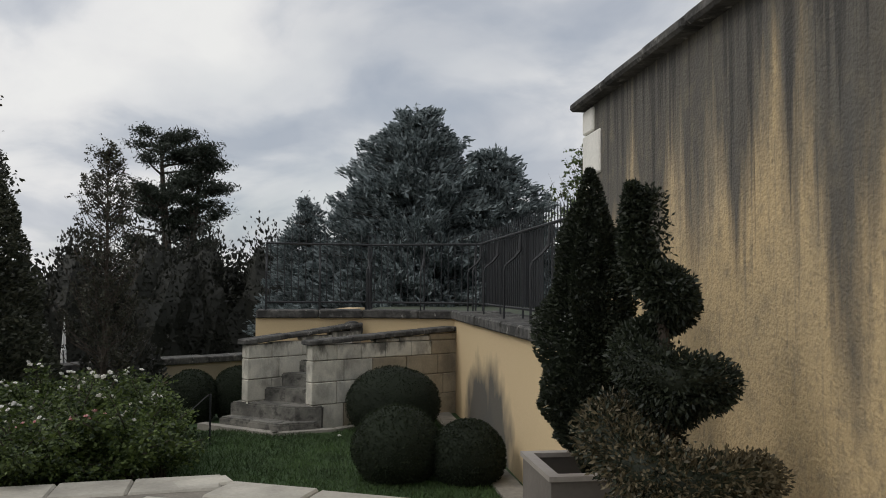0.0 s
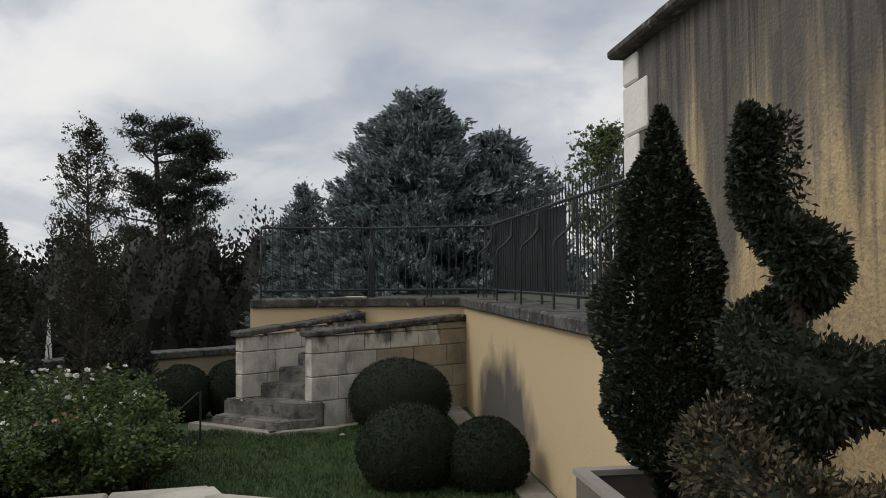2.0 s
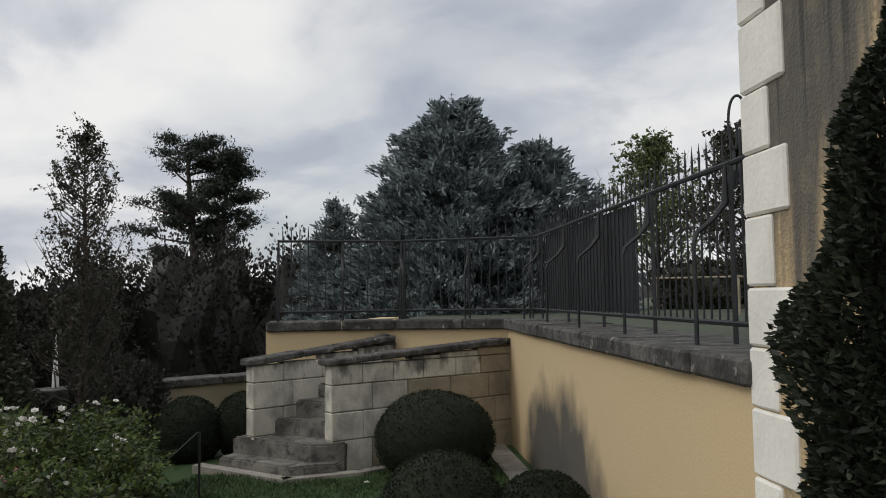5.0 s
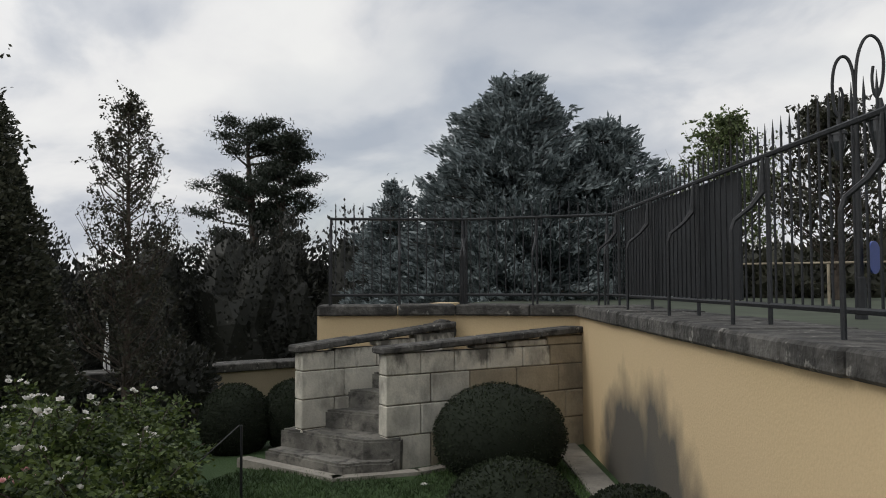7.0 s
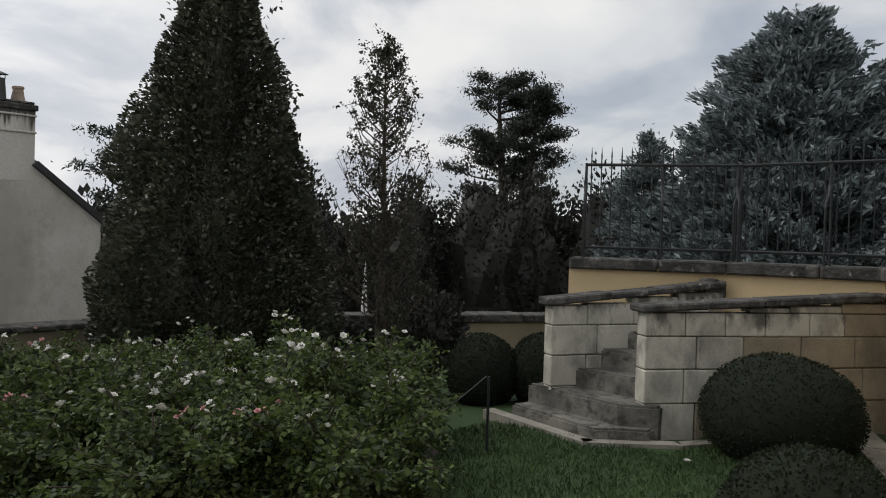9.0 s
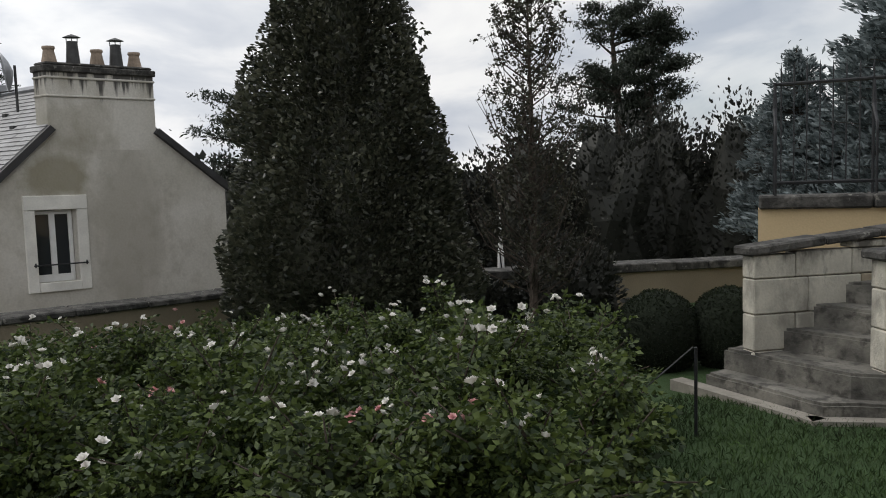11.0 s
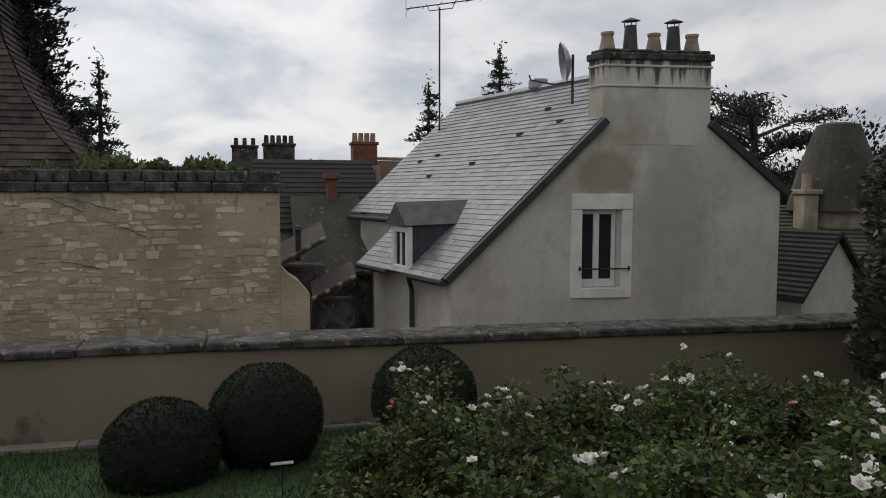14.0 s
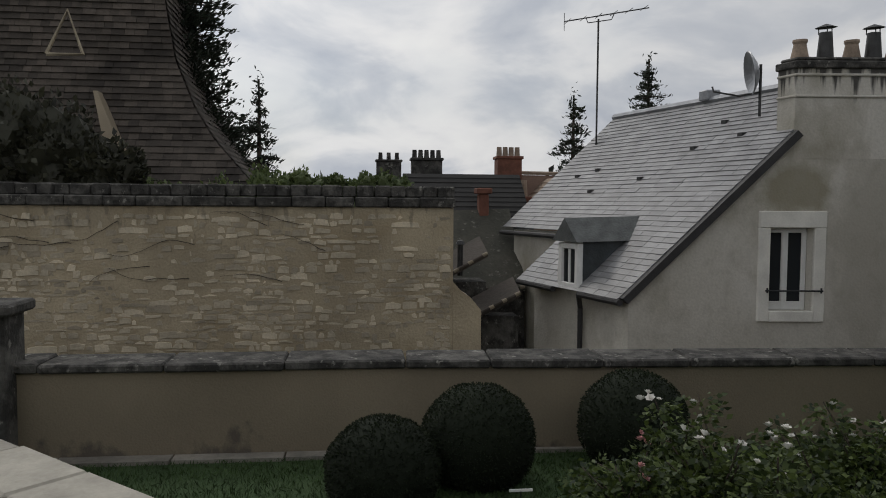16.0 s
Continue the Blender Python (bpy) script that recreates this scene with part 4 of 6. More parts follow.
def umbrella_pine(x, y, z0, z1, seed):
    rg = np.random.default_rng(seed)
    root = thing("pine_tree", "tall dark pine with open limbs and flat tufts of needles", "tree")
    part("trunk", tube_bm([(x, y, z0), (x + 0.15, y, 2.0), (x - 0.3, y, 6.0), (x - 0.6, y, z1 - 0.8)], [0.32, 0.28, 0.2, 0.06], 8), M["bark"], root)
    part("trunk", tube_bm([(x + 0.1, y, 2.2), (x + 1.3, y + 0.2, 4.5), (x + 1.7, y + 0.3, z1 - 1.0)], [0.2, 0.16, 0.05], 8), M["bark"], root)
    limbs = bmesh.new()
    pts = []
    for k in range(74):
        right = rg.uniform() < 0.42
        t = rg.uniform(0.0, 1.0)
        top = z1 - 0.5 if not right else z1 - 0.6
        zz = 2.2 + (top - 2.2) * t
        bx = (x - 0.6 * t) if not right else x + 0.9 + 0.8 * t
        a = rg.uniform(0, math.tau)
        ln = (3.1 if not right else 1.9) * (1.0 - 0.4 * abs(t - 0.45)) * (1 - max(0, t - 0.8) * 1.5) * rg.uniform(0.45, 1.1)
        tip = np.array([bx + ln * math.cos(a), y + ln * math.sin(a), zz + 0.3 + rg.uniform(-0.1, 0.3)])
        base = np.array([bx, y, zz - 0.25])
        tube_into(limbs, [base, (base + tip) / 2 - np.array([0, 0, 0.1]), tip], [0.07, 0.045, 0.018], 5)
        for c_ in (1.0, 0.78, 0.55):
            if rg.uniform() < 0.75:
                q = base + (tip - base) * c_ + np.array([0, 0, 0.1])
                w = rg.uniform(0.26, 0.42)
                pts.append(q + rg.normal(size=(260, 3)) * np.array([w, w, 0.13]))
    tagged(part("limb", limbs, M["bark"], root), kind="stuff")
    pts = np.concatenate(pts)
    leaves_object("crown", pts, 0.2, M["pine_needle"], root, direct=np.tile([0, 0, 0.3], (len(pts), 1)), aspect=0.3)


umbrella_pine(-21.3, 36.0, -4.2, 10.3, 21)


def bare_tree(name, x, y, z0, z1, radius, seed, leaf, label, leaves=3500, size=0.14, slim=1.0):
    """A thin tree with fine upright branches and few leaves."""
    rg = np.random.default_rng(seed)
    root = thing(name, label, "tree")
    part("trunk", tube_bm([(x, y, z0), (x + 0.05, y, (z0 + z1) * 0.5), (x, y, z1)], [0.16 * slim, 0.09 * slim, 0.01 * slim], 7), M["bark"], root)
    limbs = bmesh.new()
    pts = []
    for k in range(150):
        t = rg.uniform(0.15, 0.99)
        zz = z0 + (z1 - z0) * t
        a = rg.uniform(0, math.tau)
        ln = radius * (1 - t) ** 0.6 * rg.uniform(0.6, 1.1) + 0.15 * slim
        p0 = np.array([x, y, zz])
        p2 = p0 + np.array([ln * math.cos(a), ln * math.sin(a), ln * rg.uniform(0.8, 1.5)])
        p1 = (p0 + p2) / 2 + np.array([0.15 * ln * math.cos(a), 0.15 * ln * math.sin(a), -0.12 * ln])
        tube_into(limbs, [p0, p1, p2], [0.028 * slim, 0.017 * slim, 0.005 * slim], 4)
        for j in range(5):
            s = rg.uniform(0.3, 1)
            q = p0 + (p2 - p0) * s
            e = q + rg.normal(size=3) * np.array([0.3, 0.3, 0.35]) * (0.4 * slim + ln * 0.35)
            tube_into(limbs, [q, (q + e) / 2 + rg.normal(size=3) * 0.03 * slim, e], [0.009 * slim, 0.006 * slim, 0.003 * slim], 3)
            pts.append(q + (e - q) * rg.uniform(0.3, 1, (max(1, leaves // 550), 1)) + rg.normal(size=(max(1, leaves // 550), 3)) * 0.07 * slim)
    tagged(part("branch", limbs, M["bark"], root), kind="stuff")
    leaves_object("leaves", np.concatenate(pts), size, leaf, root, aspect=0.6)


bare_tree("hornbeam_tree", -5.2, 9.85, lawn_z(-5.2), 4.12, 0.82, 31, M["birch_leaf"], "slender half-bare tree with thin dark branches", 7600, 0.042, 0.36)


def shrub_mass(name, spots, material, leaf, label, size=0.2, per=2200, seed=4):
    """A dense hedge or wood of many rounded clumps."""
    rg = np.random.default_rng(seed)
    root = thing(name, label, "trees", kind="stuff")
    cs, ds = [], []
    for x, y, z, r, h in spots:
        d = rg.normal(size=(per, 3))
        d /= np.linalg.norm(d, axis=1, keepdims=True)
        wob = np.array([1 + 0.32 * noise.noise(Vector(q) * 2.1 + Vector((x, y, z))) for q in d])[:, None]
        cs.append(np.array([x, y, z]) + d * wob * rg.uniform(0.75, 1.03, (per, 1)) * np.array([r, r, h]))
        ds.append(d + np.array([0, 0, 0.3]))
        bm = bmesh.new()
        bmesh.ops.create_icosphere(bm, subdivisions=3, radius=1)
        for v in bm.verts:
            w = 0.8 + 0.3 * noise.noise(v.co * 2.1 + Vector((x, y, z)))
            v.co = Vector((x + v.co.x * r * w, y + v.co.y * r * w, z + v.co.z * h * w))
        part("clump", bm, leaf, root)
    leaves_object("leaves", np.concatenate(cs), size, leaf, root, direct=np.concatenate(ds), aspect=0.6)


rg = np.random.default_rng(77)
spots = []
for i in range(26):
    t = i / 25
    px, py = -27 + 23 * t, 17 + 16 * t + rg.uniform(-1, 2)
    spots.append((px + rg.uniform(-0.6, 0.6), py, -1.2 + rg.uniform(-0.5, 0.8), rg.uniform(1.8, 2.6), rg.uniform(3.0, 5.2)))
shrub_mass("dark_trees", spots, None, M["dark_leaf"], "dark mass of trees beyond the garden wall", 0.17, 7000)

# rose bed
BED = [(-2.9, 8.3), (-2.35, 7.3), (-1.9, 6.45), (-1.8, 6.0), (-2.6, 5.5), (-3.4, 5.0), (-5.0, 4.1), (-6.1, 3.55), (-7.1, 3.2), (-7.85, 2.95), (-8.0, 3.6), (-7.8, 4.6), (-7.5, 6.2), (-6.2, 7.8), (-4.2, 8.7)]
bm = bmesh.new()
bm.faces.new([bm.verts.new((x, y, lawn_z(x) + 0.012)) for x, y in BED])
bmesh.ops.triangulate(bm, faces=bm.faces)
tagged(mesh_object("rose_bed", bm, M["soil"]), "dark soil of the rose bed", "flower bed", kind="structure")



def inside(p, poly):
    hit = False
    for (x0, y0), (x1, y1) in zip(poly, poly[1:] + poly[:1]):
        if (y0 > p[1]) != (y1 > p[1]) and p[0] < (x1 - x0) * (p[1] - y0) / (y1 - y0) + x0:
            hit = not hit
    return hit


def rose_bush(x, y, h, r, seed, flowers, pink=False):
    rg = np.random.default_rng(seed)
    root = thing("rose_bush", "leafy rose bush with %s flowers in the bed" % ("pale pink" if pink else "white"), "rose bush", "roses in the bed")
    g0 = lawn_z(x)
    stems = bmesh.new()
    cs, ds, tips = [], [], []
    for k in range(24):
        a, ln = rg.uniform(0, math.tau), r * rg.uniform(0.2, 1.0)
        hh = h * (rg.uniform(0.45, 1.05) if k > 1 else rg.uniform(1.0, 1.3)) * (1 - 0.25 * (ln / r) ** 2)
        p0 = np.array([x + rg.uniform(-0.08, 0.08), y + rg.uniform(-0.08, 0.08), g0])
        p2 = np.array([x + ln * math.cos(a), y + ln * math.sin(a), g0 + hh])
        p1 = (p0 + p2) / 2 + np.array([-0.1 * math.cos(a), -0.1 * math.sin(a), 0.14])
        tube_into(stems, [p0, p1, p2], [0.009, 0.007, 0.004], 4)
        tips.append(p2)
        m = 44
        s = rg.uniform(0.25, 1.0, (m, 1)) ** 0.6
        q = p0 * (1 - s) ** 2 + 2 * p1 * s * (1 - s) + p2 * s**2
        way = rg.normal(size=(m, 3)) * np.array([1, 1, 0.4])
        way /= np.linalg.norm(way, axis=1, keepdims=True)
        side = np.cross(way, [0, 0, 1.0])
        for f_, s_ in ((0.05, 0.022), (0.05, -0.022), (0.085, 0.024), (0.085, -0.024), (0.12, 0.0)):
            cs.append(q + way * f_ * 1.25 + side * s_ * 1.3 - np.array([0, 0, 0.25]) * f_ + rg.normal(size=(m, 3)) * 0.006)
            ds.append(way + side * np.sign(s_) * 0.7)
    tagged(part("stem", stems, M["bark"], root), kind="stuff")
    leaves_object("leaves", np.concatenate(cs), 0.046, M["rose_leaf"], root, direct=np.concatenate(ds) * 1.6, aspect=0.6)
    tips.sort(key=lambda p: -p[2])
    for p in tips[:flowers]:
        for _ in range(int(rg.integers(1, 5))):
            b = new("flower", BLOOMS[1 if pink else 0])
            b.parent = root
            b.matrix_world = Matrix.Translation(Vector(p + rg.normal(size=3) * np.array([0.06, 0.06, 0.03]))) @ Euler((rg.uniform(-0.7, 0.7), rg.uniform(-0.7, 0.7), rg.uniform(0, 6))).to_matrix().to_4x4() @ Matrix.Scale(rg.uniform(0.6, 1.1), 4)


def bloom_mesh(material):
    """A full, loose rose: two rings of cupped petals round a tight middle, joined at the base."""
    bm = bmesh.new()
    base = bm.verts.new((0, 0, -0.012))
    for ring, (r, z, n_) in enumerate(((0.034, 0.008, 6), (0.024, 0.016, 5), (0.012, 0.02, 4))):
        for k in range(n_):
            a0, a1 = math.tau * (k - 0.1) / n_ + ring, math.tau * (k + 1.1) / n_ + ring
            am = (a0 + a1) / 2
            v0 = bm.verts.new((r * 0.75 * math.cos(a0), r * 0.75 * math.sin(a0), z * 0.6))
            v1 = bm.verts.new((r * math.cos(am), r * math.sin(am), z + 0.003 * (k % 2)))
            v2 = bm.verts.new((r * 0.75 * math.cos(a1), r * 0.75 * math.sin(a1), z * 0.6))
            bm.faces.new((base, v0, v1))
            bm.faces.new((base, v1, v2))
    me = bpy.data.meshes.new("bloom")
    bm.to_mesh(me)
    bm.free()
    me.materials.append(material)
    return me


BLOOMS = [bloom_mesh(M["petal_white"]), bloom_mesh(M["petal_pink"])]
rg = np.random.default_rng(5)
i = 0
for gx in range(15):
    for gy in range(15):
        i += 1
        p = (-7.85 + 0.44 * gx + rg.uniform(-0.15, 0.15), 2.3 + 0.46 * gy + rg.uniform(-0.15, 0.15))
        if inside(p, BED):
            rose_bush(p[0], p[1], rg.uniform(0.5, 0.98), rg.uniform(0.4, 0.62), 100 + i, int(rg.integers(0, 5)), rg.uniform() < 0.07 or (p[0] < -7.3 and p[1] < 3.5))


plant_label = thing("plant_label", "thin white plant label among the roses", "label")
part("strip", box_bm(-0.08, -0.003, -0.009, 0.08, 0.003, 0.009, m=pose(-7.95, 2.62, 0.04, 0, -6, 75)), M["white_paint"], plant_label)
part("pin", tube_bm([(-7.95, 2.62, -0.42), (-7.95, 2.62, 0.035)], 0.005, 4), M["iron"], plant_label)
# stake at the corner of the rose bed
stake = thing("garden_stake", "thin dark iron stake with a slanting wire by the roses", "stake")
part("rod", tube_bm([(-2.48, 8.35, -0.05), (-2.48, 8.35, 0.72)], 0.012), M["iron"], stake)
part("wire", tube_bm([(-2.5, 8.35, 0.72), (-2.75, 8.1, 0.42), (-2.95, 7.9, 0.2)], 0.006, 4), M["iron"], stake)
petal = new("fallen_flower", BLOOMS[0])
petal.matrix_world = Matrix.Translation((-1.1, 9.2, 0.12))
tagged(petal, "white rose flower fallen on the lawn", "flower")

# ---------------------------------------------------------------- street behind the fence


def street_lamp(x, y, z0, z1):
    root = thing("street_lamp", "black street lamp with two scrolled arms and hanging lanterns", "street lamp")
    part("pole", tube_bm([(x, y, z0), (x, y, z0 + 0.5), (x, y, z0 + 0.52), (x, y, z1 - 1.0)], [0.075, 0.065, 0.04, 0.03], 10), M["iron"], root)
    top = z1 - 5.0
    right = [(0.0, 4.0), (0.0, 4.45), (0.03, 4.75), (0.1, 4.95), (0.19, 5.0), (0.28, 4.9), (0.32, 4.69), (0.3, 4.4), (0.24, 4.2), (0.2, 4.25), (0.18, 4.45), (0.2, 4.6)]
    left = [(-0.01, 4.0), (-0.01, 4.45), (-0.04, 4.65), (-0.09, 4.75), (-0.16, 4.76), (-0.23, 4.65), (-0.26, 4.4), (-0.24, 4.1), (-0.18, 3.97), (-0.15, 4.1), (-0.14, 4.3), (-0.17, 4.37)]
    for curve, lx, cap_z, size in ((right, 0.27, 4.12, 1.0), (left, -0.2, 3.9, 0.62)):
        bent = [Vector(q) for q in curve]
        for _ in range(2):
            # corner cutting rounds the bent bar
            bent = [bent[0]] + [a_.lerp(b_, t_) for a_, b_ in zip(bent, bent[1:]) for t_ in (0.25, 0.75)] + [bent[-1]]
        part("scroll_arm", tube_bm([(x + q.x, y, top + q.y) for q in bent], 0.02, 6), M["iron"], root)
        at = Matrix.Translation((x + lx, y, top + cap_z))
        lamp = part("lantern", lathe_bm([(0.06 * size, -0.72 * size), (0.14 * size, -0.34 * size), (0.15 * size, -0.2 * size)], 8, at), M["glass"], root)
        part("lantern_cap", lathe_bm([(0.19 * size, -0.2 * size), (0.15 * size, -0.12 * size), (0.05 * size, -0.06 * size), (0.02, 0.08)], 12, at), M["iron"], lamp)
        for k in range(4):
            a_ = k * math.pi / 2 + 0.4
            part("lantern_bar", tube_bm([(x + lx + 0.065 * size * math.cos(a_), y + 0.065 * size * math.sin(a_), top + cap_z - 0.72 * size), (x + lx + 0.155 * size * math.cos(a_), y + 0.155 * size * math.sin(a_), top + cap_z - 0.2 * size)], 0.012, 4), M["iron"], lamp)
    sign = part("road_sign", lathe_bm([(0.2, -0.012), (0.2, 0.012)], 24, Matrix.Translation((x + 0.14, y - 0.08, z0 + 0.75)) @ Matrix.Rotation(radians(62), 4, "Z") @ Matrix.Rotation(radians(90), 4, "X")), M["blue_sign"], root, "round blue road sign")
    return root


street_lamp(3.03, 13.2, 1.5, 5.0)
bare_tree("street_tree", 7.5, 17.5, 1.5, 5.6, 1.9, 61, M["birch_leaf"], "thin street tree with sparse leaves beyond the fence", 5500, 0.1, 0.6)
bare_tree("street_tree", 4.0, 24.0, 1.5, 6.2, 2.2, 62, M["birch_leaf"], "thin street tree with sparse leaves beyond the road", 5500, 0.13, 0.7)
bare_tree("ash_tree", 1.5, 33.0, 0.5, 7.8, 3.0, 63, M["green_leaf"], "open yellow-green tree beside the blue spruce", 7000, 0.15, 0.8)
shrub_mass("street_hedge", [(3.0 + 1.6 * i, 27.5 + 0.9 * i, 1.9, 1.5, 1.2 + 0.25 * (i % 3)) for i in range(12)], None, M["birch_leaf"], "dark hedge along the far side of the street", 0.22, 1500, 8)
rail = thing("road_barrier", "low pale road barrier beyond the fence", "barrier")
part("beam", tube_bm([(1.5, 20.5, 2.35), (9.0, 19.0, 2.35)], 0.022, 6), M["tan_stone"], rail)
for k in range(5):
    part("post", tube_bm([(1.6 + 1.8 * k, 20.48 - 0.36 * k, 1.5), (1.6 + 1.8 * k, 20.48 - 0.36 * k, 2.32)], 0.03, 6), M["tan_stone"], rail)
garden_shrubs = [(-7.4, 11.4, -0.1, 0.8, 0.6), (-6.6, 12.2, 0.1, 0.8, 1.0), (-8.6, 10.6, 0.2, 0.9, 1.2)]
shrub_mass("dark_shrubs", garden_shrubs, None, M["dark_leaf"], "dark shrubs crowding the far garden wall", 0.09, 5000, 9)
finial = thing("white_finial", "slender white pointed spire with a dark hoop behind the garden wall", "ornament")
part("spire", lathe_bm([(0.07, -0.6), (0.06, 0.45), (0.05, 0.78), (0.035, 0.84), (0.04, 0.88), (0.008, 1.43)], 10, Matrix.Translation((-8.3, 12.75, 0))), M["white_paint"], finial)
part("hoop", tube_bm([(-8.24 + 0.02 * math.cos(k * 0.35), 12.68, 0.63 + 0.15 * math.sin(k * 0.35 - 1.5)) for k in range(10)], 0.012, 5), M["iron"], finial, "dark iron hoop")

# gate pier at the end of the boundary wall
pier = thing("gate_pier", "short stone pier with a moulded cap on the boundary wall", "pier")
part("shaft", box_bm(-10.6, -2.05, -0.6, -10.15, -1.62, 0.95, bevel=0.015), M["coping"], pier)
part("cap", box_bm(-10.68, -2.13, 0.95, -10.07, -1.54, 1.06, bevel=0.025), M["coping"], pier)

# ---------------------------------------------------------------- lawn blades
rg = np.random.default_rng(15)
blades = []
for (x0, x1, y0, y1, cnt) in ((-3.2, 1.7, 6.0, 11.3, 52000), (-10.2, -6.4, -1.5, 4.2, 26000)):
    xs, ys = rg.uniform(x0, x1, cnt), rg.uniform(y0, y1, cnt)
    keep = np.array([(x_ + 0.06 < QUOIN[0] - (y_ - QUOIN[1]) * 0.393 - 0.3) and not inside((x_, y_), BED) and not inside((x_, y_), TERRACE) and not (-3.2 < x_ < -1.3 and y_ > 9.35) and x_ > -10.2 for x_, y_ in zip(xs, ys)])
    zs = np.array([lawn_z(x_) for x_ in xs]) + 0.018
    blades.append(np.stack([xs, ys, zs], 1)[keep])
blades = np.concatenate(blades)
lawn_ob = leaves_object("grass", blades, 0.055, M["grass_blade"], None, direct=np.tile([0, 0, 0.9], (len(blades), 1)), aspect=0.14)
tagged(lawn_ob, "short mown grass blades on the lawn", "grass", kind="stuff")

# ---------------------------------------------------------------- the white house beyond the wall
LOW = -4.2
DEEP = -11.0
house = thing("house", "pale rendered house with grey slate roof and wide chimney", "house")


def local(bm, name, material, parent=house, label=""):
    bm.transform(HOUSE_M)
    return part(name, bm, material, parent, label)


DEPTH = 5.4
APEX = (1.2, 3.66)
EL, ER = (-1.66, 0.82), (3.2, 2.03)
W0, W1_, WZ0, WZ1 = 0.2, 0.79, 0.585, 1.7


def gable(bm, y):
    """The gable's outline with the window's opening, at depth y."""
    outer = [(EL[0], LOW), (ER[0], LOW), ER, APEX, EL]
    vs = [bm.verts.new((s, y, zz)) for s, zz in outer]
    hole = [bm.verts.new((s, y, zz)) for s, zz in ((W0, WZ0), (W1_, WZ0), (W1_, WZ1), (W0, WZ1))]
    return vs, hole


bm = bmesh.new()
o0, h0 = gable(bm, 0.0)
o1, h1 = gable(bm, 0.3)
for (o_, h_) in ((o0, h0), (o1, h1)):
    bm.faces.new((o_[0], o_[1], h_[1], h_[0]))
    bm.faces.new((o_[1], o_[2], h_[2], h_[1]))
    bm.faces.new((o_[2], o_[3], h_[2]))
    bm.faces.new((o_[3], h_[3], h_[2]))
    bm.faces.new((o_[3], o_[4], h_[3]))
    bm.faces.new((o_[4], o_[0], h_[0], h_[3]))
for i in range(4):
    j = (i + 1) % 4
    bm.faces.new((h0[i], h0[j], h1[j], h1[i]))
for i in range(5):
    j = (i + 1) % 5
    bm.faces.new((o0[i], o0[j], o1[j], o1[i]))
bmesh.ops.recalc_face_normals(bm, faces=bm.faces)
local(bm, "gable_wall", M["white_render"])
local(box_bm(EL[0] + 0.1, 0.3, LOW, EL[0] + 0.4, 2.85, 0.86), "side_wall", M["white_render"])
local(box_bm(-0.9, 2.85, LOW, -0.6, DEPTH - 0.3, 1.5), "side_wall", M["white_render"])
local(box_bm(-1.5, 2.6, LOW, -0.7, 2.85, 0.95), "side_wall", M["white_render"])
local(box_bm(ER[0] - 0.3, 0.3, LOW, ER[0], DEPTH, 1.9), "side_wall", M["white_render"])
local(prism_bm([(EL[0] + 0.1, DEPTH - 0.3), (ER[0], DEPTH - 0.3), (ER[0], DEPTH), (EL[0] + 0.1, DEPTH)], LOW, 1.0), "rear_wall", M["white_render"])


def slope_rows(lo, hi, y0, y1, over, name, material, rows=26, thick=0.03):
    """Overlapping rows of slates, each row split into slates."""
    a, b = Vector((lo[0], 0, lo[1])), Vector((hi[0], 0, hi[1]))
    d = (b - a).normalized()
    nrm = Vector((-d.z, 0, d.x))
    if nrm.z < 0:
        nrm = -nrm
    rr = random.Random(9)
    ln = (b - a).length
    bm = bmesh.new()
    for r in range(rows):
        t0, t1 = ln * r / rows - 0.01, ln * (r + 1) / rows + 0.03
        y = y0
        while y < y1:
            w = min(0.3 * rr.uniform(0.97, 1.03), y1 - y)
            lift = rr.uniform(0.0, 0.006)
            p = [a + d * t0 + nrm * (thick + 0.014 + lift), a + d * t1 + nrm * (thick + lift * 0.3)]
            q = [a + d * t0 + nrm * (thick - 0.004), a + d * t1 + nrm * (thick - 0.012)]
            vs = [bm.verts.new((v.x, yy, v.z)) for v in (*p, *reversed(q)) for yy in (y + 0.003, y + w - 0.003)]
            for f in ((0, 1, 3, 2), (2, 3, 5, 4), (4, 5, 7, 6), (6, 7, 1, 0), (0, 2, 4, 6), (7, 5, 3, 1)):
                bm.faces.new([vs[i] for i in f])
            y += w
    bmesh.ops.recalc_face_normals(bm, faces=bm.faces)
    ob = local(bm, name, material)
    return tagged(ob, kind="stuff")


def slate_pieces(lo, hi, y0, y1, rows, first, last):
    """Single slates, row by row up the slope from lo to hi."""
    a, b = Vector((lo[0], 0, lo[1])), Vector((hi[0], 0, hi[1]))
    d, ln = (b - a).normalized(), (b - a).length
    nrm = Vector((-d.z, 0, d.x))
    rr = random.Random(rows)
    n = round((y1 - y0) / 0.3)
    w = (y1 - y0) / n
    dd = (d - nrm * 0.085).normalized()
    nn = Vector((-dd.z, 0, dd.x))
    piece = box_bm(0, 0.003, 0, ln / rows + 0.03, w - 0.003, 0.011)
    flat = HOUSE_M.to_3x3() @ Matrix(((dd.x, 0, nn.x), (0, 1, 0), (dd.z, 0, nn.z)))
    piece.transform(flat.to_4x4())
    me = bpy.data.meshes.new("slate")
    piece.to_mesh(me)
    piece.free()
    me.materials.append(M["slate"])
    for r in range(first, last):
        for c_ in range(n):
            q = a + d * (ln * r / rows - 0.01) + nrm * (0.034 + rr.uniform(0, 0.004))
            ob = new("slate", me)
            ob.parent = house
            ob.matrix_world = Matrix.Translation(HOUSE_M @ Vector((q.x, y0 + c_ * w, q.z)))


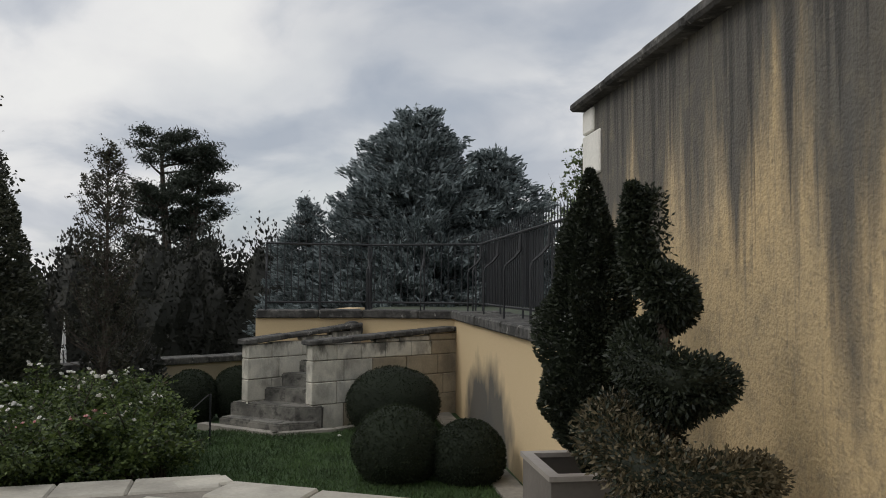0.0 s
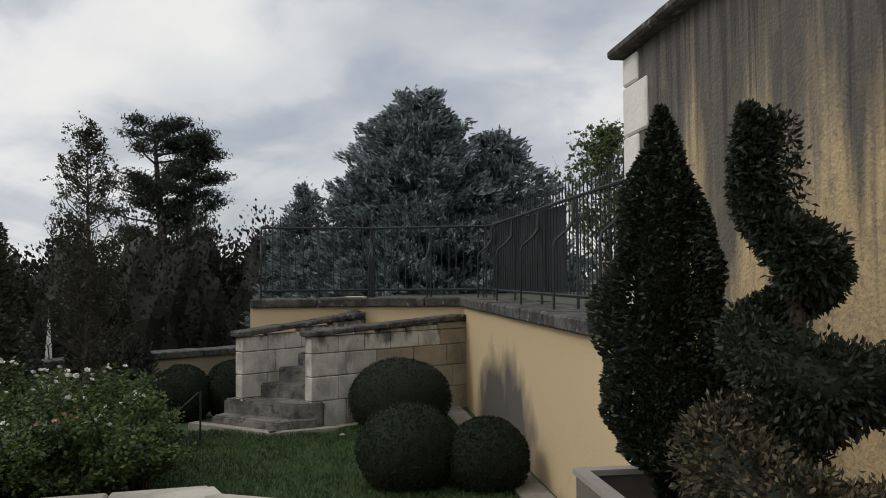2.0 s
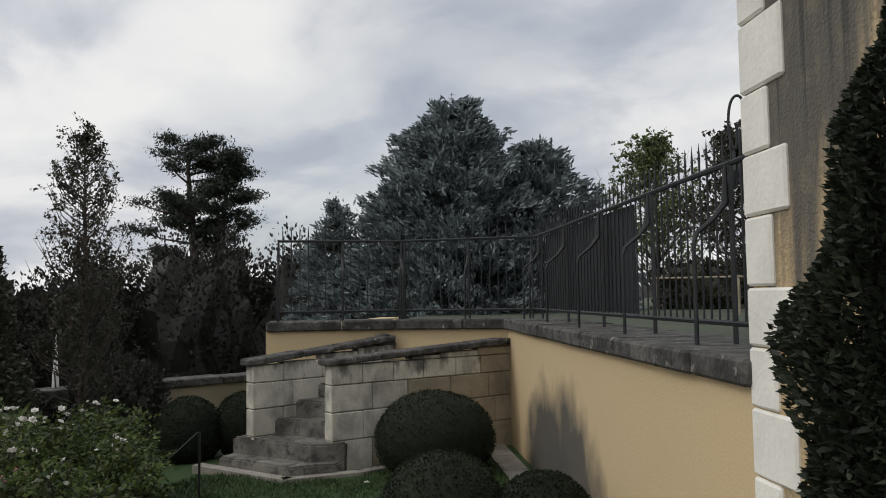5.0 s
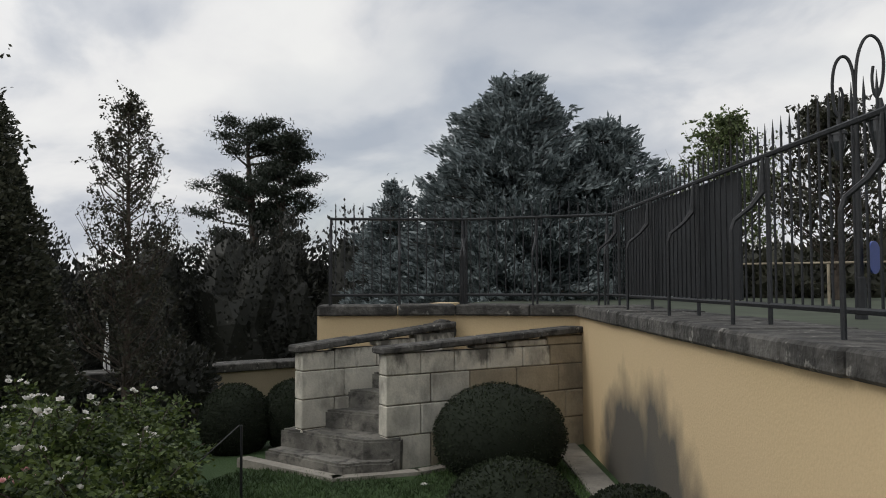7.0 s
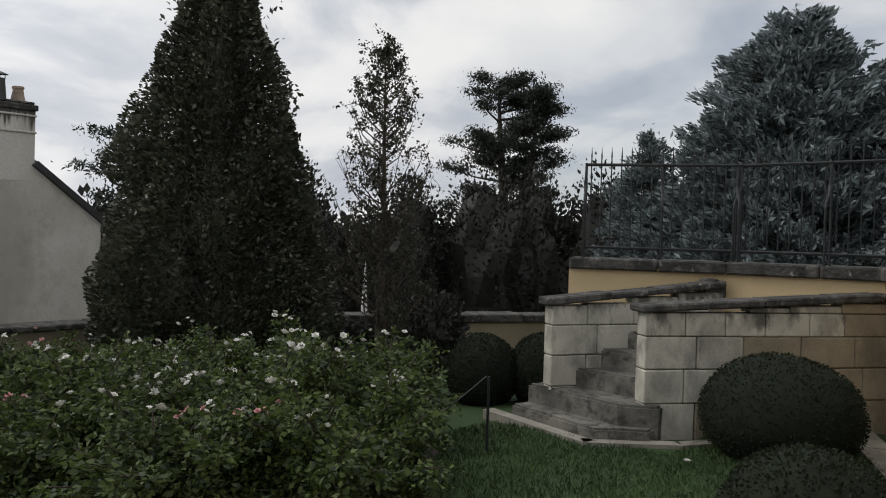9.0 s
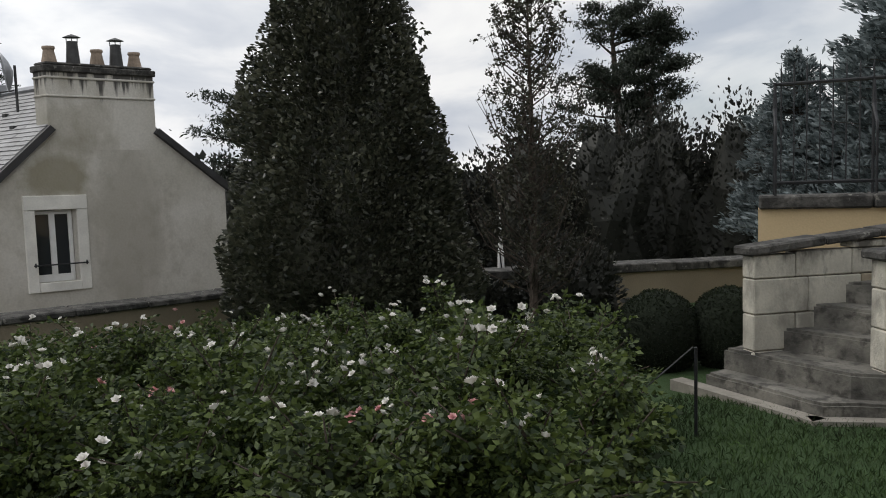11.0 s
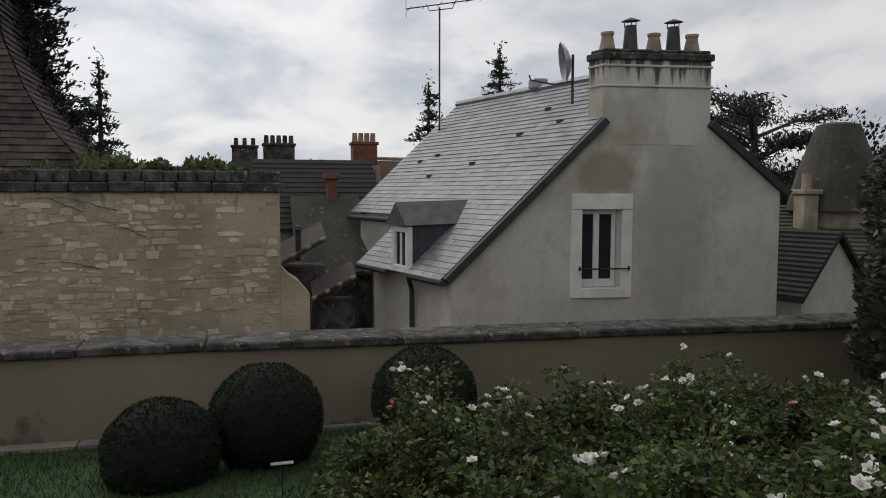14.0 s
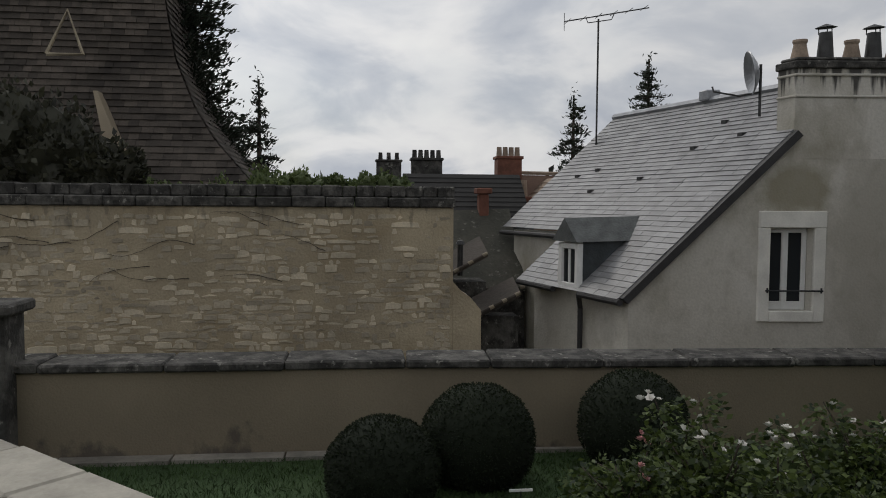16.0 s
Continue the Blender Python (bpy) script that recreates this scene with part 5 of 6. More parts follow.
LOW_EAVE = (EL[0] - 0.12, EL[1] - 0.12)
slate_pieces(LOW_EAVE, (-0.95, 1.53), 0.0, 2.95, 11, 0, 11)
slate_pieces((-0.952, 1.528), APEX, 0.0, DEPTH, 30, 0, 10)
mid = (-0.952 + (APEX[0] + 0.952) / 3, 1.528 + (APEX[1] - 1.528) / 3)
slope_rows(mid, APEX, 0.0, DEPTH, 0.1, "slate_courses", M["slate"], 20)
slope_rows((ER[0] + 0.12, ER[1] - 0.1), APEX, 0.0, DEPTH, 0.1, "slate_courses", M["slate"])
for lo in (EL, ER):
    d = (Vector(APEX) - Vector(lo)).normalized()
    a = Vector(lo) - d * 0.14
    b = Vector(lo) + (Vector(APEX) - Vector(lo)) * ((0.5 if lo is EL else 2.08) - lo[0]) / (APEX[0] - lo[0])
    bm = bmesh.new()
    nrm = Vector((-d.y, d.x)) if d.x > 0 else Vector((d.y, -d.x))
    quad = [a - nrm * 0.07, b - nrm * 0.07, b + nrm * 0.03, a + nrm * 0.03]
    lo_, hi_ = [bm.verts.new((q.x, -0.075, q.y)) for q in quad], [bm.verts.new((q.x, -0.004, q.y)) for q in quad]
    bm.faces.new(lo_)
    bm.faces.new(hi_[::-1])
    for i in range(4):
        bm.faces.new((lo_[i], lo_[(i + 1) % 4], hi_[(i + 1) % 4], hi_[i]))
    bmesh.ops.recalc_face_normals(bm, faces=bm.faces)
    local(bm, "verge_board", M["verge"])
local(tube_bm([(APEX[0], 0.3, APEX[1] + 0.05), (APEX[0], DEPTH, APEX[1] + 0.05)], 0.07, 8), "ridge", M["grey_metal"])

# chimney
chim = local(box_bm(0.48, -0.004, 2.62, 2.08, 0.3, 3.8), "chimney", M["chimney"])
local(box_bm(0.465, -0.03, 3.42, 2.095, 0.315, 3.455, bevel=0.01), "band", M["white_render"], chim)
local(box_bm(0.465, -0.03, 3.7, 2.095, 0.315, 3.735, bevel=0.01), "band", M["white_render"], chim)
local(box_bm(0.45, -0.05, 3.8, 2.105, 0.33, 3.9, bevel=0.015), "chimney_cap", M["coping"], chim)
local(box_bm(0.49, -0.02, 3.9, 2.07, 0.3, 3.95, bevel=0.02), "cap_mortar", M["coping"], chim)
for s in (0.64, 1.33, 1.9):
    local(lathe_bm([(0.105, 3.94), (0.09, 4.02), (0.07, 4.14), (0.085, 4.17), (0.08, 4.2), (0.065, 4.2)], 14, Matrix.Translation((s, 0.15, 0))), "clay_pot", M["clay"], chim, "tapered clay chimney pot")
for s in (0.98, 1.62):
    cowl = local(lathe_bm([(0.095, 3.94), (0.07, 4.3)], 14, Matrix.Translation((s, 0.15, 0))), "flue_pipe", M["dark_metal"], chim, "dark metal flue pipe")
    local(lathe_bm([(0.12, 4.36), (0.06, 4.39), (0.01, 4.41)], 14, Matrix.Translation((s, 0.15, 0))), "cowl", M["dark_metal"], chim, "dark metal rain cowl")
    for k in range(3):
        q = (s + 0.08 * math.cos(k * 2.1), 0.15 + 0.08 * math.sin(k * 2.1))
        local(tube_bm([(*q, 4.28), (*q, 4.365)], 0.006, 4), "cowl_leg", M["dark_metal"], chim)

# window
win = local(box_bm(0.05, -0.035, 1.7, 0.94, 0.02, 1.92, bevel=0.008), "window_surround", M["white_stone"], house, "white stone window surround")
local(box_bm(0.05, -0.03, 0.44, 0.2, 0.02, 1.698, bevel=0.008), "surround_side", M["white_stone"], win)
local(box_bm(0.79, -0.03, 0.44, 0.94, 0.02, 1.698, bevel=0.008), "surround_side", M["white_stone"], win)
local(box_bm(0.202, -0.04, 0.44, 0.788, 0.25, 0.583, bevel=0.008), "window_sill", M["white_stone"], win)
for a, b in ((0.21, 0.255), (0.455, 0.535), (0.725, 0.78)):
    local(box_bm(a, 0.1, 0.588, b, 0.16, 1.695, bevel=0.006), "window_frame", M["white_paint"], win)
for a, b in ((0.588, 0.70), (1.63, 1.695)):
    local(box_bm(0.255, 0.102, a, 0.725, 0.158, b, bevel=0.006), "window_frame", M["white_paint"], win)
for a, b in ((0.255, 0.455), (0.535, 0.725)):
    local(box_bm(a, 0.125, 0.70, b, 0.135, 1.63), "pane", M["glass"], win, "dark glass pane")
local(tube_bm([(0.12, -0.07, 0.86), (0.88, -0.07, 0.86)], 0.012), "guard_bar", M["iron"], win, "black iron guard bar")
for s_ in (0.14, 0.86):
    local(tube_bm([(s_, -0.07, 0.83), (s_, -0.07, 0.9)], 0.011, 5), "bar_hook", M["iron"], win)
local(box_bm(0.2, 0.29, 0.4, 0.8, 0.3, 1.75), "dark_room", M["verge"], win)

for y0_, y1_ in ((-0.04, 1.0), (1.75, 2.95)):
    local(tube_bm([(EL[0] - 0.14, y0_, 0.68), (EL[0] - 0.14, y1_, 0.68)], 0.045, 8), "gutter", M["verge"])
local(tube_bm([(-1.02, 2.95, 1.44), (-1.02, DEPTH, 1.44)], 0.045, 8), "gutter", M["verge"])
local(tube_bm([(EL[0] - 0.14, 1.0, 0.66), (EL[0] + 0.02, 1.25, 0.45), (EL[0] + 0.05, 1.3, -1.0)], 0.035, 8), "downpipe", M["verge"], house, "dark downpipe")
rr = random.Random(5)
for s_, w_ in ((0.5, 0.9), (0.35, 1.7), (0.75, 1.6), (-0.1, 2.3), (-0.3, 3.4), (0.1, 3.9), (0.0, 4.4)):
    z_ = APEX[1] - (APEX[0] - s_) * 0.992
    local(box_bm(s_ - 0.05, w_, z_ + 0.02, s_ + 0.12, w_ + 0.1, z_ + 0.075), "roof_vent", M["verge"])
local(box_bm(APEX[0] - 0.12, 2.6, APEX[1] + 0.05, APEX[0] + 0.12, 2.8, APEX[1] + 0.22, bevel=0.02), "ridge_vent", M["grey_metal"])
sky_l = bmesh.new()
vs = [sky_l.verts.new(v) for v in ((-1.25, 1.85, 1.28), (-1.25, 2.2, 1.28), (-1.0, 2.2, 1.52), (-1.0, 1.85, 1.52), (-1.22, 1.85, 1.2), (-1.22, 2.2, 1.2), (-0.97, 2.2, 1.44), (-0.97, 1.85, 1.44))]
for f in ((0, 1, 2, 3), (4, 7, 6, 5), (0, 4, 5, 1), (1, 5, 6, 2), (2, 6, 7, 3), (3, 7, 4, 0)):
    sky_l.faces.new([vs[i] for i in f])
bmesh.ops.recalc_face_normals(sky_l, faces=sky_l.faces)
local(sky_l, "skylight", M["white_paint"], house, "small pale skylight")

# dormer on the roof slope
dorm = local(box_bm(-1.7, 1.09, 0.75, -0.7, 1.63, 1.47), "dormer", M["cheek_slate"], house, "small dormer with slate cheeks and a white window")
bm = bmesh.new()
pr = [(-1.84, 1.0, 1.44), (-1.84, 1.72, 1.44), (-1.84, 1.36, 1.79), (-0.3, 1.0, 1.5), (-0.3, 1.72, 1.5), (-0.55, 1.36, 1.83)]
vs = [bm.verts.new(p) for p in pr]
for f in ((0, 1, 2), (0, 2, 5, 3), (1, 4, 5, 2), (3, 5, 4), (0, 3, 4, 1)):
    bm.faces.new([vs[i] for i in f])
bmesh.ops.recalc_face_normals(bm, faces=bm.faces)
local(bm, "dormer_roof", M["mid_slate"], dorm)
bm = bmesh.new()
tri = [(1.07, 1.43), (1.65, 1.43), (1.36, 1.74)]
fr, bk = [bm.verts.new((-1.78, *q)) for q in tri], [bm.verts.new((-1.71, *q)) for q in tri]
bm.faces.new(fr)
bm.faces.new(bk[::-1])
for i in range(3):
    bm.faces.new((fr[i], bk[i], bk[(i + 1) % 3], fr[(i + 1) % 3]))
bmesh.ops.recalc_face_normals(bm, faces=bm.faces)
local(bm, "dormer_gable", M["white_paint"], dorm)
for a_, b_, z0_, z1_ in ((1.07, 1.17, 0.72, 1.42), (1.55, 1.65, 0.72, 1.42), (1.175, 1.545, 1.33, 1.42), (1.175, 1.545, 0.72, 0.82)):
    local(box_bm(-1.78, a_, z0_, -1.705, b_, z1_, bevel=0.008), "dormer_frame", M["white_paint"], dorm)
local(box_bm(-1.74, 1.172, 0.825, -1.702, 1.548, 1.325), "dormer_pane", M["glass"], dorm)
local(box_bm(-1.765, 1.345, 0.825, -1.742, 1.375, 1.325), "dormer_mullion", M["white_paint"], dorm)

# aerial and dish
aer = thing("tv_aerial", "tall thin television aerial on the house roof", "aerial")
AX, AY = -17.4, 6.15
part("mast", tube_bm([(AX, AY, 2.7), (AX, AY, 5.54)], 0.02), M["dark_metal"], aer)
part("boom", tube_bm([(AX, AY - 0.67, 5.47), (AX, AY + 1.0, 5.79)], 0.013), M["dark_metal"], aer)
part("bracket", tube_bm([(AX, AY - 0.24, 5.55), (AX, AY - 0.21, 5.46), (AX, AY + 0.26, 5.54), (AX, AY + 0.31, 5.66)], 0.011, 4), M["dark_metal"], aer)
for k in range(6):
    yy, zz = AY - 0.6 + 0.3 * k, 5.48 + 0.06 * k
    part("element", tube_bm([(AX - 0.21, yy, zz), (AX + 0.21, yy, zz)], 0.006, 4), M["dark_metal"], aer)
part("reflector", tube_bm([(AX, AY - 0.67, 5.3), (AX, AY - 0.67, 5.63)], 0.007, 4), M["dark_metal"], aer)
dish = thing("satellite_dish", "grey satellite dish beside the chimney", "dish")
bm = lathe_bm([(0.02, 0.0), (0.14, 0.03), (0.26, 0.09), (0.25, 0.1), (0.13, 0.045), (0.02, 0.015)], 20)
bm.transform(Matrix.Translation((0.2, 0.27, 3.8)) @ Matrix.Rotation(radians(-25), 4, "Z") @ Matrix.Rotation(radians(-97), 4, "Y") @ Matrix.Scale(1.15, 4))
local(bm, "reflector", M["grey_metal"], dish)
local(tube_bm([(0.24, 0.3, 3.2), (0.24, 0.3, 3.9)], 0.018), "mast", M["dark_metal"], dish)
local(tube_bm([(0.2, 0.27, 3.52), (0.0, 0.36, 3.48), (-0.28, 0.46, 3.55), (-0.3, 0.46, 3.62)], 0.012), "arm", M["dark_metal"], dish)

# ---------------------------------------------------------------- rubble wall across the lane
rub = wall_run("wall_rubble", [(-13.5, 2.87), (-13.5, -14.0)], 0.5, LOW, 1.93, M["rubble_mortar"], "tall wall of warm rubble stone with a crumbling tiled coping", side=1)
rr = random.Random(12)
joined = bmesh.new()
zz = -0.3
while zz < 1.88:
    h = rr.uniform(0.04, 0.11)
    y = 2.84
    while y > -9:
        ln = rr.uniform(0.06, 0.24) * (1.7 if rr.random() < 0.15 else 1)
        skip = noise.noise(Vector((y * 0.55, zz * 1.1, 3.0)))
        wave = 0.09 * noise.noise(Vector((y * 0.8, zz * 0.7, 1.0))) + rr.uniform(-0.02, 0.02)
        if rr.random() < 0.68 + 0.7 * skip and 0 < zz + wave + 0.3 and zz + wave + h < 1.9:
            top_ = min(zz + h * rr.uniform(0.7, 1.05), 1.9)
            out_ = -13.492 + rr.uniform(-0.006, 0.005)
            quad = [(y - ln + rr.uniform(0.005, 0.03), zz + rr.uniform(0, 0.025)), (y - rr.uniform(0, 0.025), zz + rr.uniform(0, 0.025)), (y - rr.uniform(0, 0.035), top_ - rr.uniform(0, 0.02)), (y - ln * rr.uniform(0.4, 0.6), top_ + rr.uniform(-0.005, 0.015)), (y - ln + rr.uniform(0.005, 0.04), top_ - rr.uniform(0, 0.02))]
            quad = [(yy, z2 + wave) for yy, z2 in quad]
            fr = [joined.verts.new((out_, yy, z2)) for yy, z2 in quad]
            cy, cz = sum(v[0] for v in quad) / 5, sum(v[1] for v in quad) / 5
            bk = [joined.verts.new((-13.505, cy + (yy - cy) * 1.08, cz + (z2 - cz) * 1.12)) for yy, z2 in quad]
            joined.faces.new(fr)
            for i in range(5):
                joined.faces.new((fr[i], bk[i], bk[(i + 1) % 5], fr[(i + 1) % 5]))
        y -= ln
    zz += h
bmesh.ops.recalc_face_normals(joined, faces=joined.faces)
tagged(part("rubble_stones", joined, M["rubble"], rub), kind="stuff")
coping_run(rub, [(-13.5, 2.9), (-13.5, -14.0)], 0.5, 1.93, 0.14, 0.05, M["coping"], 0.5, side=1)
coping_run(rub, [(-13.58, 2.9), (-13.58, -14.0)], 0.3, 2.07, 0.16, 0.0, M["coping"], 0.22, side=1, name="coping_tile")
bm = bmesh.new()
prof = [(2.872, LOW), (3.28, LOW), (3.27, 0.5), (3.12, 0.68), (3.0, 0.76), (2.872, 0.9)]
fr, bk = [bm.verts.new((-13.49, *q)) for q in prof], [bm.verts.new((-14.0, *q)) for q in prof]
bm.faces.new(fr)
bm.faces.new(bk[::-1])
for i in range(6):
    bm.faces.new((fr[i], bk[i], bk[(i + 1) % 6], fr[(i + 1) % 6]))
bmesh.ops.recalc_face_normals(bm, faces=bm.faces)
tagged(mesh_object("wall_rubble_end", bm, M["rubble_mortar"]), "low sloping end of the rubble wall", "wall", kind="structure")
# bare stems of a creeper on the face of the wall
vine = thing("bare_creeper", "leafless dark creeper stems spread over the rubble wall", "creeper")
rr = random.Random(57)
for k in range(26):
    y, z_ = rr.uniform(-7.0, 1.6), rr.uniform(0.9, 1.75)
    a_ = rr.uniform(-0.5, 0.6)
    pts = []
    for q in range(rr.randint(7, 16)):
        pts.append((-13.475, y, z_))
        a_ += rr.uniform(-0.45, 0.4) - 0.12 * (a_ > 0.8)
        y, z_ = y - 0.085 * math.cos(a_), min(1.86, z_ + 0.06 * math.sin(a_))
    part("stem", tube_bm(pts, [0.007 - 0.005 * q / len(pts) for q in range(len(pts))], 4), M["bark"], vine)
# greenery rising behind the rubble wall
shrub_mass("wall_shrub", [(-15.6, -3.1 - 0.7 * k, 2.55 + 0.3 * math.sin(k * 2), 0.75, 0.95) for k in range(5)] + [(-15.4, -2.3, 2.35, 0.6, 0.6)], None, M["birch_leaf"], "dull green shrub behind the rubble wall", 0.12, 1500, seed=21)
shrub_mass("wall_creeper", [(-14.3, 0.5 + 0.24 * k, 2.2 + 0.06 * math.sin(k * 2.6), 0.2, 0.2 + 0.07 * math.sin(k * 1.3)) for k in range(8)], None, M["green_leaf"], "light green creeper on top of the rubble wall", 0.07, 260, seed=22)


def lean_to(label, x0, x1, y0, y1, z0, z1, rise, tile_mat):
    """A low outhouse: its tiled slope climbs from a sloping front edge at x0 to the back at x1."""
    root = thing("outhouse", label, "outhouse")
    part("wall", prism_bm([(x0 - 0.05, y0), (x1, y0), (x1, y1), (x0 - 0.05, y1)], LOW, min(z0, z1) - 0.05), M["coping"], root)
    bm = bmesh.new()
    lo = [bm.verts.new(v) for v in ((x0 + 0.1, y0, z0 - 0.06), (x0 + 0.1, y1, z1 - 0.06), (x1, y1, z1 + rise - 0.06), (x1, y0, z0 + rise - 0.06))]
    hi = [bm.verts.new((v.co.x, v.co.y, v.co.z + 0.06)) for v in lo]
    bm.faces.new(lo[::-1])
    bm.faces.new(hi)
    for i in range(4):
        bm.faces.new((lo[i], lo[(i + 1) % 4], hi[(i + 1) % 4], hi[i]))
    bmesh.ops.recalc_face_normals(bm, faces=bm.faces)
    part("roof", bm, tile_mat, root)
    for i in range(10):
        t = (i + 0.5) / 10
        bm = lathe_bm([(0.036, -0.05), (0.03, 0.04)], 8)
        bm.transform(Matrix.Translation((x0 + 0.08, y0 + (y1 - y0) * t, z0 + (z1 - z0) * t)) @ Matrix.Rotation(math.atan2(z1 - z0, y1 - y0) - radians(90), 4, "X"))
        part("verge_tile", bm, M["brown_tile"] if i % 3 else M["tan_stone"], root)
    return root


lean_to("low outhouse with a mossy tiled slope beside the lane", -14.8, -15.3, 3.42, 4.1, 0.26, 0.6, 0.2, M["brown_tile"])
lean_to("outhouse with dark tiles and a pale verge in the lane", -15.5, -16.3, 2.9, 3.7, 0.74, 1.18, 0.25, M["brown_tile"])
lean_to("dark mossy roofed outhouse in the lane", -17.0, -18.6, 3.3, 4.7, 0.4, 0.45, 1.45, M["mossy_tile"])
post = thing("vent_pipe", "dark vent pipe on a roof in the lane", "pipe")
part("pipe", tube_bm([(-15.5, 3.25, 0.8), (-15.5, 3.25, 1.32)], 0.05), M["dark_metal"], post)
part("cap", lathe_bm([(0.08, 1.32), (0.05, 1.38), (0.01, 1.39)], 10, Matrix.Translation((-15.5, 3.25, 0))), M["dark_metal"], post)

# ---------------------------------------------------------------- the old steep roof and further houses
old = thing("old_house", "old house with a very steep brown tiled roof", "house")
PROFILE = [(1.6, 1.2), (2.3, 0.4), (2.86, -0.16), (3.83, -1.06), (4.8, -1.7), (6.26, -2.35), (7.86, -2.66), (10.0, -3.0), (12.5, -3.5)]


def hip(z_):
    return float(np.interp(z_, [v[0] for v in PROFILE], [v[1] for v in PROFILE]))


courses = bmesh.new()
rr = random.Random(31)
zz = 1.6
while zz < 12.3:
    e0, e1 = hip(zz), hip(zz + 0.2)
    x0, x1 = -25.4 + 0.8 * e0, -25.4 + 0.8 * e1
    y = e0
    while y > -17:
        w = rr.uniform(0.24, 0.4)
        lift = rr.uniform(0.0, 0.03)
        ya, yb = (y, y - w + 0.01)
        ta = min(ya, e1)
        vs = [courses.verts.new(v) for v in ((x0 + 0.05 + lift, ya, zz), (x0 + 0.05 + lift, yb, zz), (x1 + lift * 0.4, min(yb, e1), zz + 0.215), (x1 + lift * 0.4, ta, zz + 0.215), (x0 - 0.03, ya, zz - 0.01), (x0 - 0.03, yb, zz - 0.01))]
        courses.faces.new((vs[0], vs[3], vs[2], vs[1]))
        courses.faces.new((vs[0], vs[1], vs[5], vs[4]))
        y -= w
    x = x0
    while x > -33:
        w = rr.uniform(0.24, 0.4)
        lift = rr.uniform(0.0, 0.03)
        vs = [courses.verts.new(v) for v in ((x, e0 + 0.05 + lift, zz), (x - w + 0.01, e0 + 0.05 + lift, zz), (min(x - w + 0.01, x1), e1 + lift * 0.4, zz + 0.215), (min(x, x1), e1 + lift * 0.4, zz + 0.215))]
        courses.faces.new(vs)
        x -= w
    zz += 0.2
bmesh.ops.recalc_face_normals(courses, faces=courses.faces)
tagged(part("roof_tiles", courses, M["brown_tile"], old), kind="stuff")
core = bmesh.new()
rings = []
for z_, e_ in PROFILE:
    c_ = e_ - 0.1
    rings.append([core.verts.new(v) for v in ((-25.5 + 0.8 * e_, c_, z_), (-25.5 + 0.8 * e_, -17.0, z_), (-33.0, -17.0, z_), (-33.0, c_, z_))])
for lo, hi in zip(rings, rings[1:]):
    for i in range(4):
        core.faces.new((lo[i], lo[(i + 1) % 4], hi[(i + 1) % 4], hi[i]))
core.faces.new(rings[-1])
core.faces.new(rings[0][::-1])
bmesh.ops.recalc_face_normals(core, faces=core.faces)
part("roof_core", core, M["brown_tile"], old)
vent = part("roof_vent", tube_bm([(-26.3, -5.7, 6.2), (-26.6, -5.2, 7.5), (-26.3, -4.7, 6.2), (-26.3, -5.7, 6.17)], 0.06, 5), M["tan_stone"], old, "small triangular roof vent")
bm = bmesh.new()
vs = [bm.verts.new(v) for v in ((-24.4, -3.3, 1.9), (-24.4, -2.6, 1.9), (-26.45, -4.5, 5.2), (-26.45, -4.38, 5.2), (-25.0, -3.3, 1.9), (-25.0, -2.6, 1.9), (-26.95, -4.5, 5.2), (-26.95, -4.38, 5.2))]
for f in ((0, 1, 3, 2), (4, 6, 7, 5), (0, 2, 6, 4), (1, 5, 7, 3), (2, 3, 7, 6), (0, 4, 5, 1)):
    bm.faces.new([vs[i] for i in f])
bmesh.ops.recalc_face_normals(bm, faces=bm.faces)
part("verge_plaster", bm, M["stucco_far"], old)
part("wall", box_bm(-32.0, -15.6, DEEP, -25.2, -0.7, 1.7), M["rubble_mortar"], old)


def nearer(root, k):
    """Draws a group towards the garden, in proportion."""
    e = Vector((-2.85, 1.65, 1.98))
    root.matrix_world = Matrix.Translation(e) @ Matrix.Scale(k, 4) @ Matrix.Translation(-e)



def far_house(x, y, w, d, z_e, z_r, turn, wall, roof, label):
    root = thing("town_house", label, "house")
    m = pose(x, y, 0, 0, 0, turn)
    bm = bmesh.new()
    prof = [(-d / 2, DEEP), (d / 2, DEEP), (d / 2, z_e), (0, z_r - 0.06), (-d / 2, z_e)]
    ends = [[bm.verts.new((x_, *q)) for q in prof] for x_ in (-w / 2, w / 2)]
    bm.faces.new(ends[0])
    bm.faces.new(ends[1][::-1])
    for i in range(5):
        bm.faces.new((ends[0][i], ends[0][(i + 1) % 5], ends[1][(i + 1) % 5], ends[1][i]))
    bmesh.ops.recalc_face_normals(bm, faces=bm.faces)
    bm.transform(m)
    part("wall", bm, wall, root)
    for sd in (-1, 1):
        # each slope is laid in stepped courses
        bm = bmesh.new()
        n_ = 14
        eave = Vector((sd * (d / 2 + 0.15), z_e - 0.15 * (z_r - z_e) / (d / 2)))
        for k in range(n_):
            a_, b_ = eave.lerp(Vector((0, z_r)), k / n_), eave.lerp(Vector((0, z_r)), (k + 1) / n_)
            vs = [bm.verts.new((x_, q.x, q.y + h_)) for x_ in (-w / 2 - 0.12, w / 2 + 0.12) for q, h_ in ((a_, 0.07), (b_, 0.03), (b_, -0.05), (a_, -0.05))]
            for f in ((0, 1, 5, 4), (1, 2, 6, 5), (2, 3, 7, 6), (3, 0, 4, 7), (0, 3, 2, 1), (4, 5, 6, 7)):
                bm.faces.new([vs[i] for i in f])
        bmesh.ops.recalc_face_normals(bm, faces=bm.faces)
        bm.transform(m)
        tagged(part("roof", bm, roof, root), kind="stuff")
    return root, m


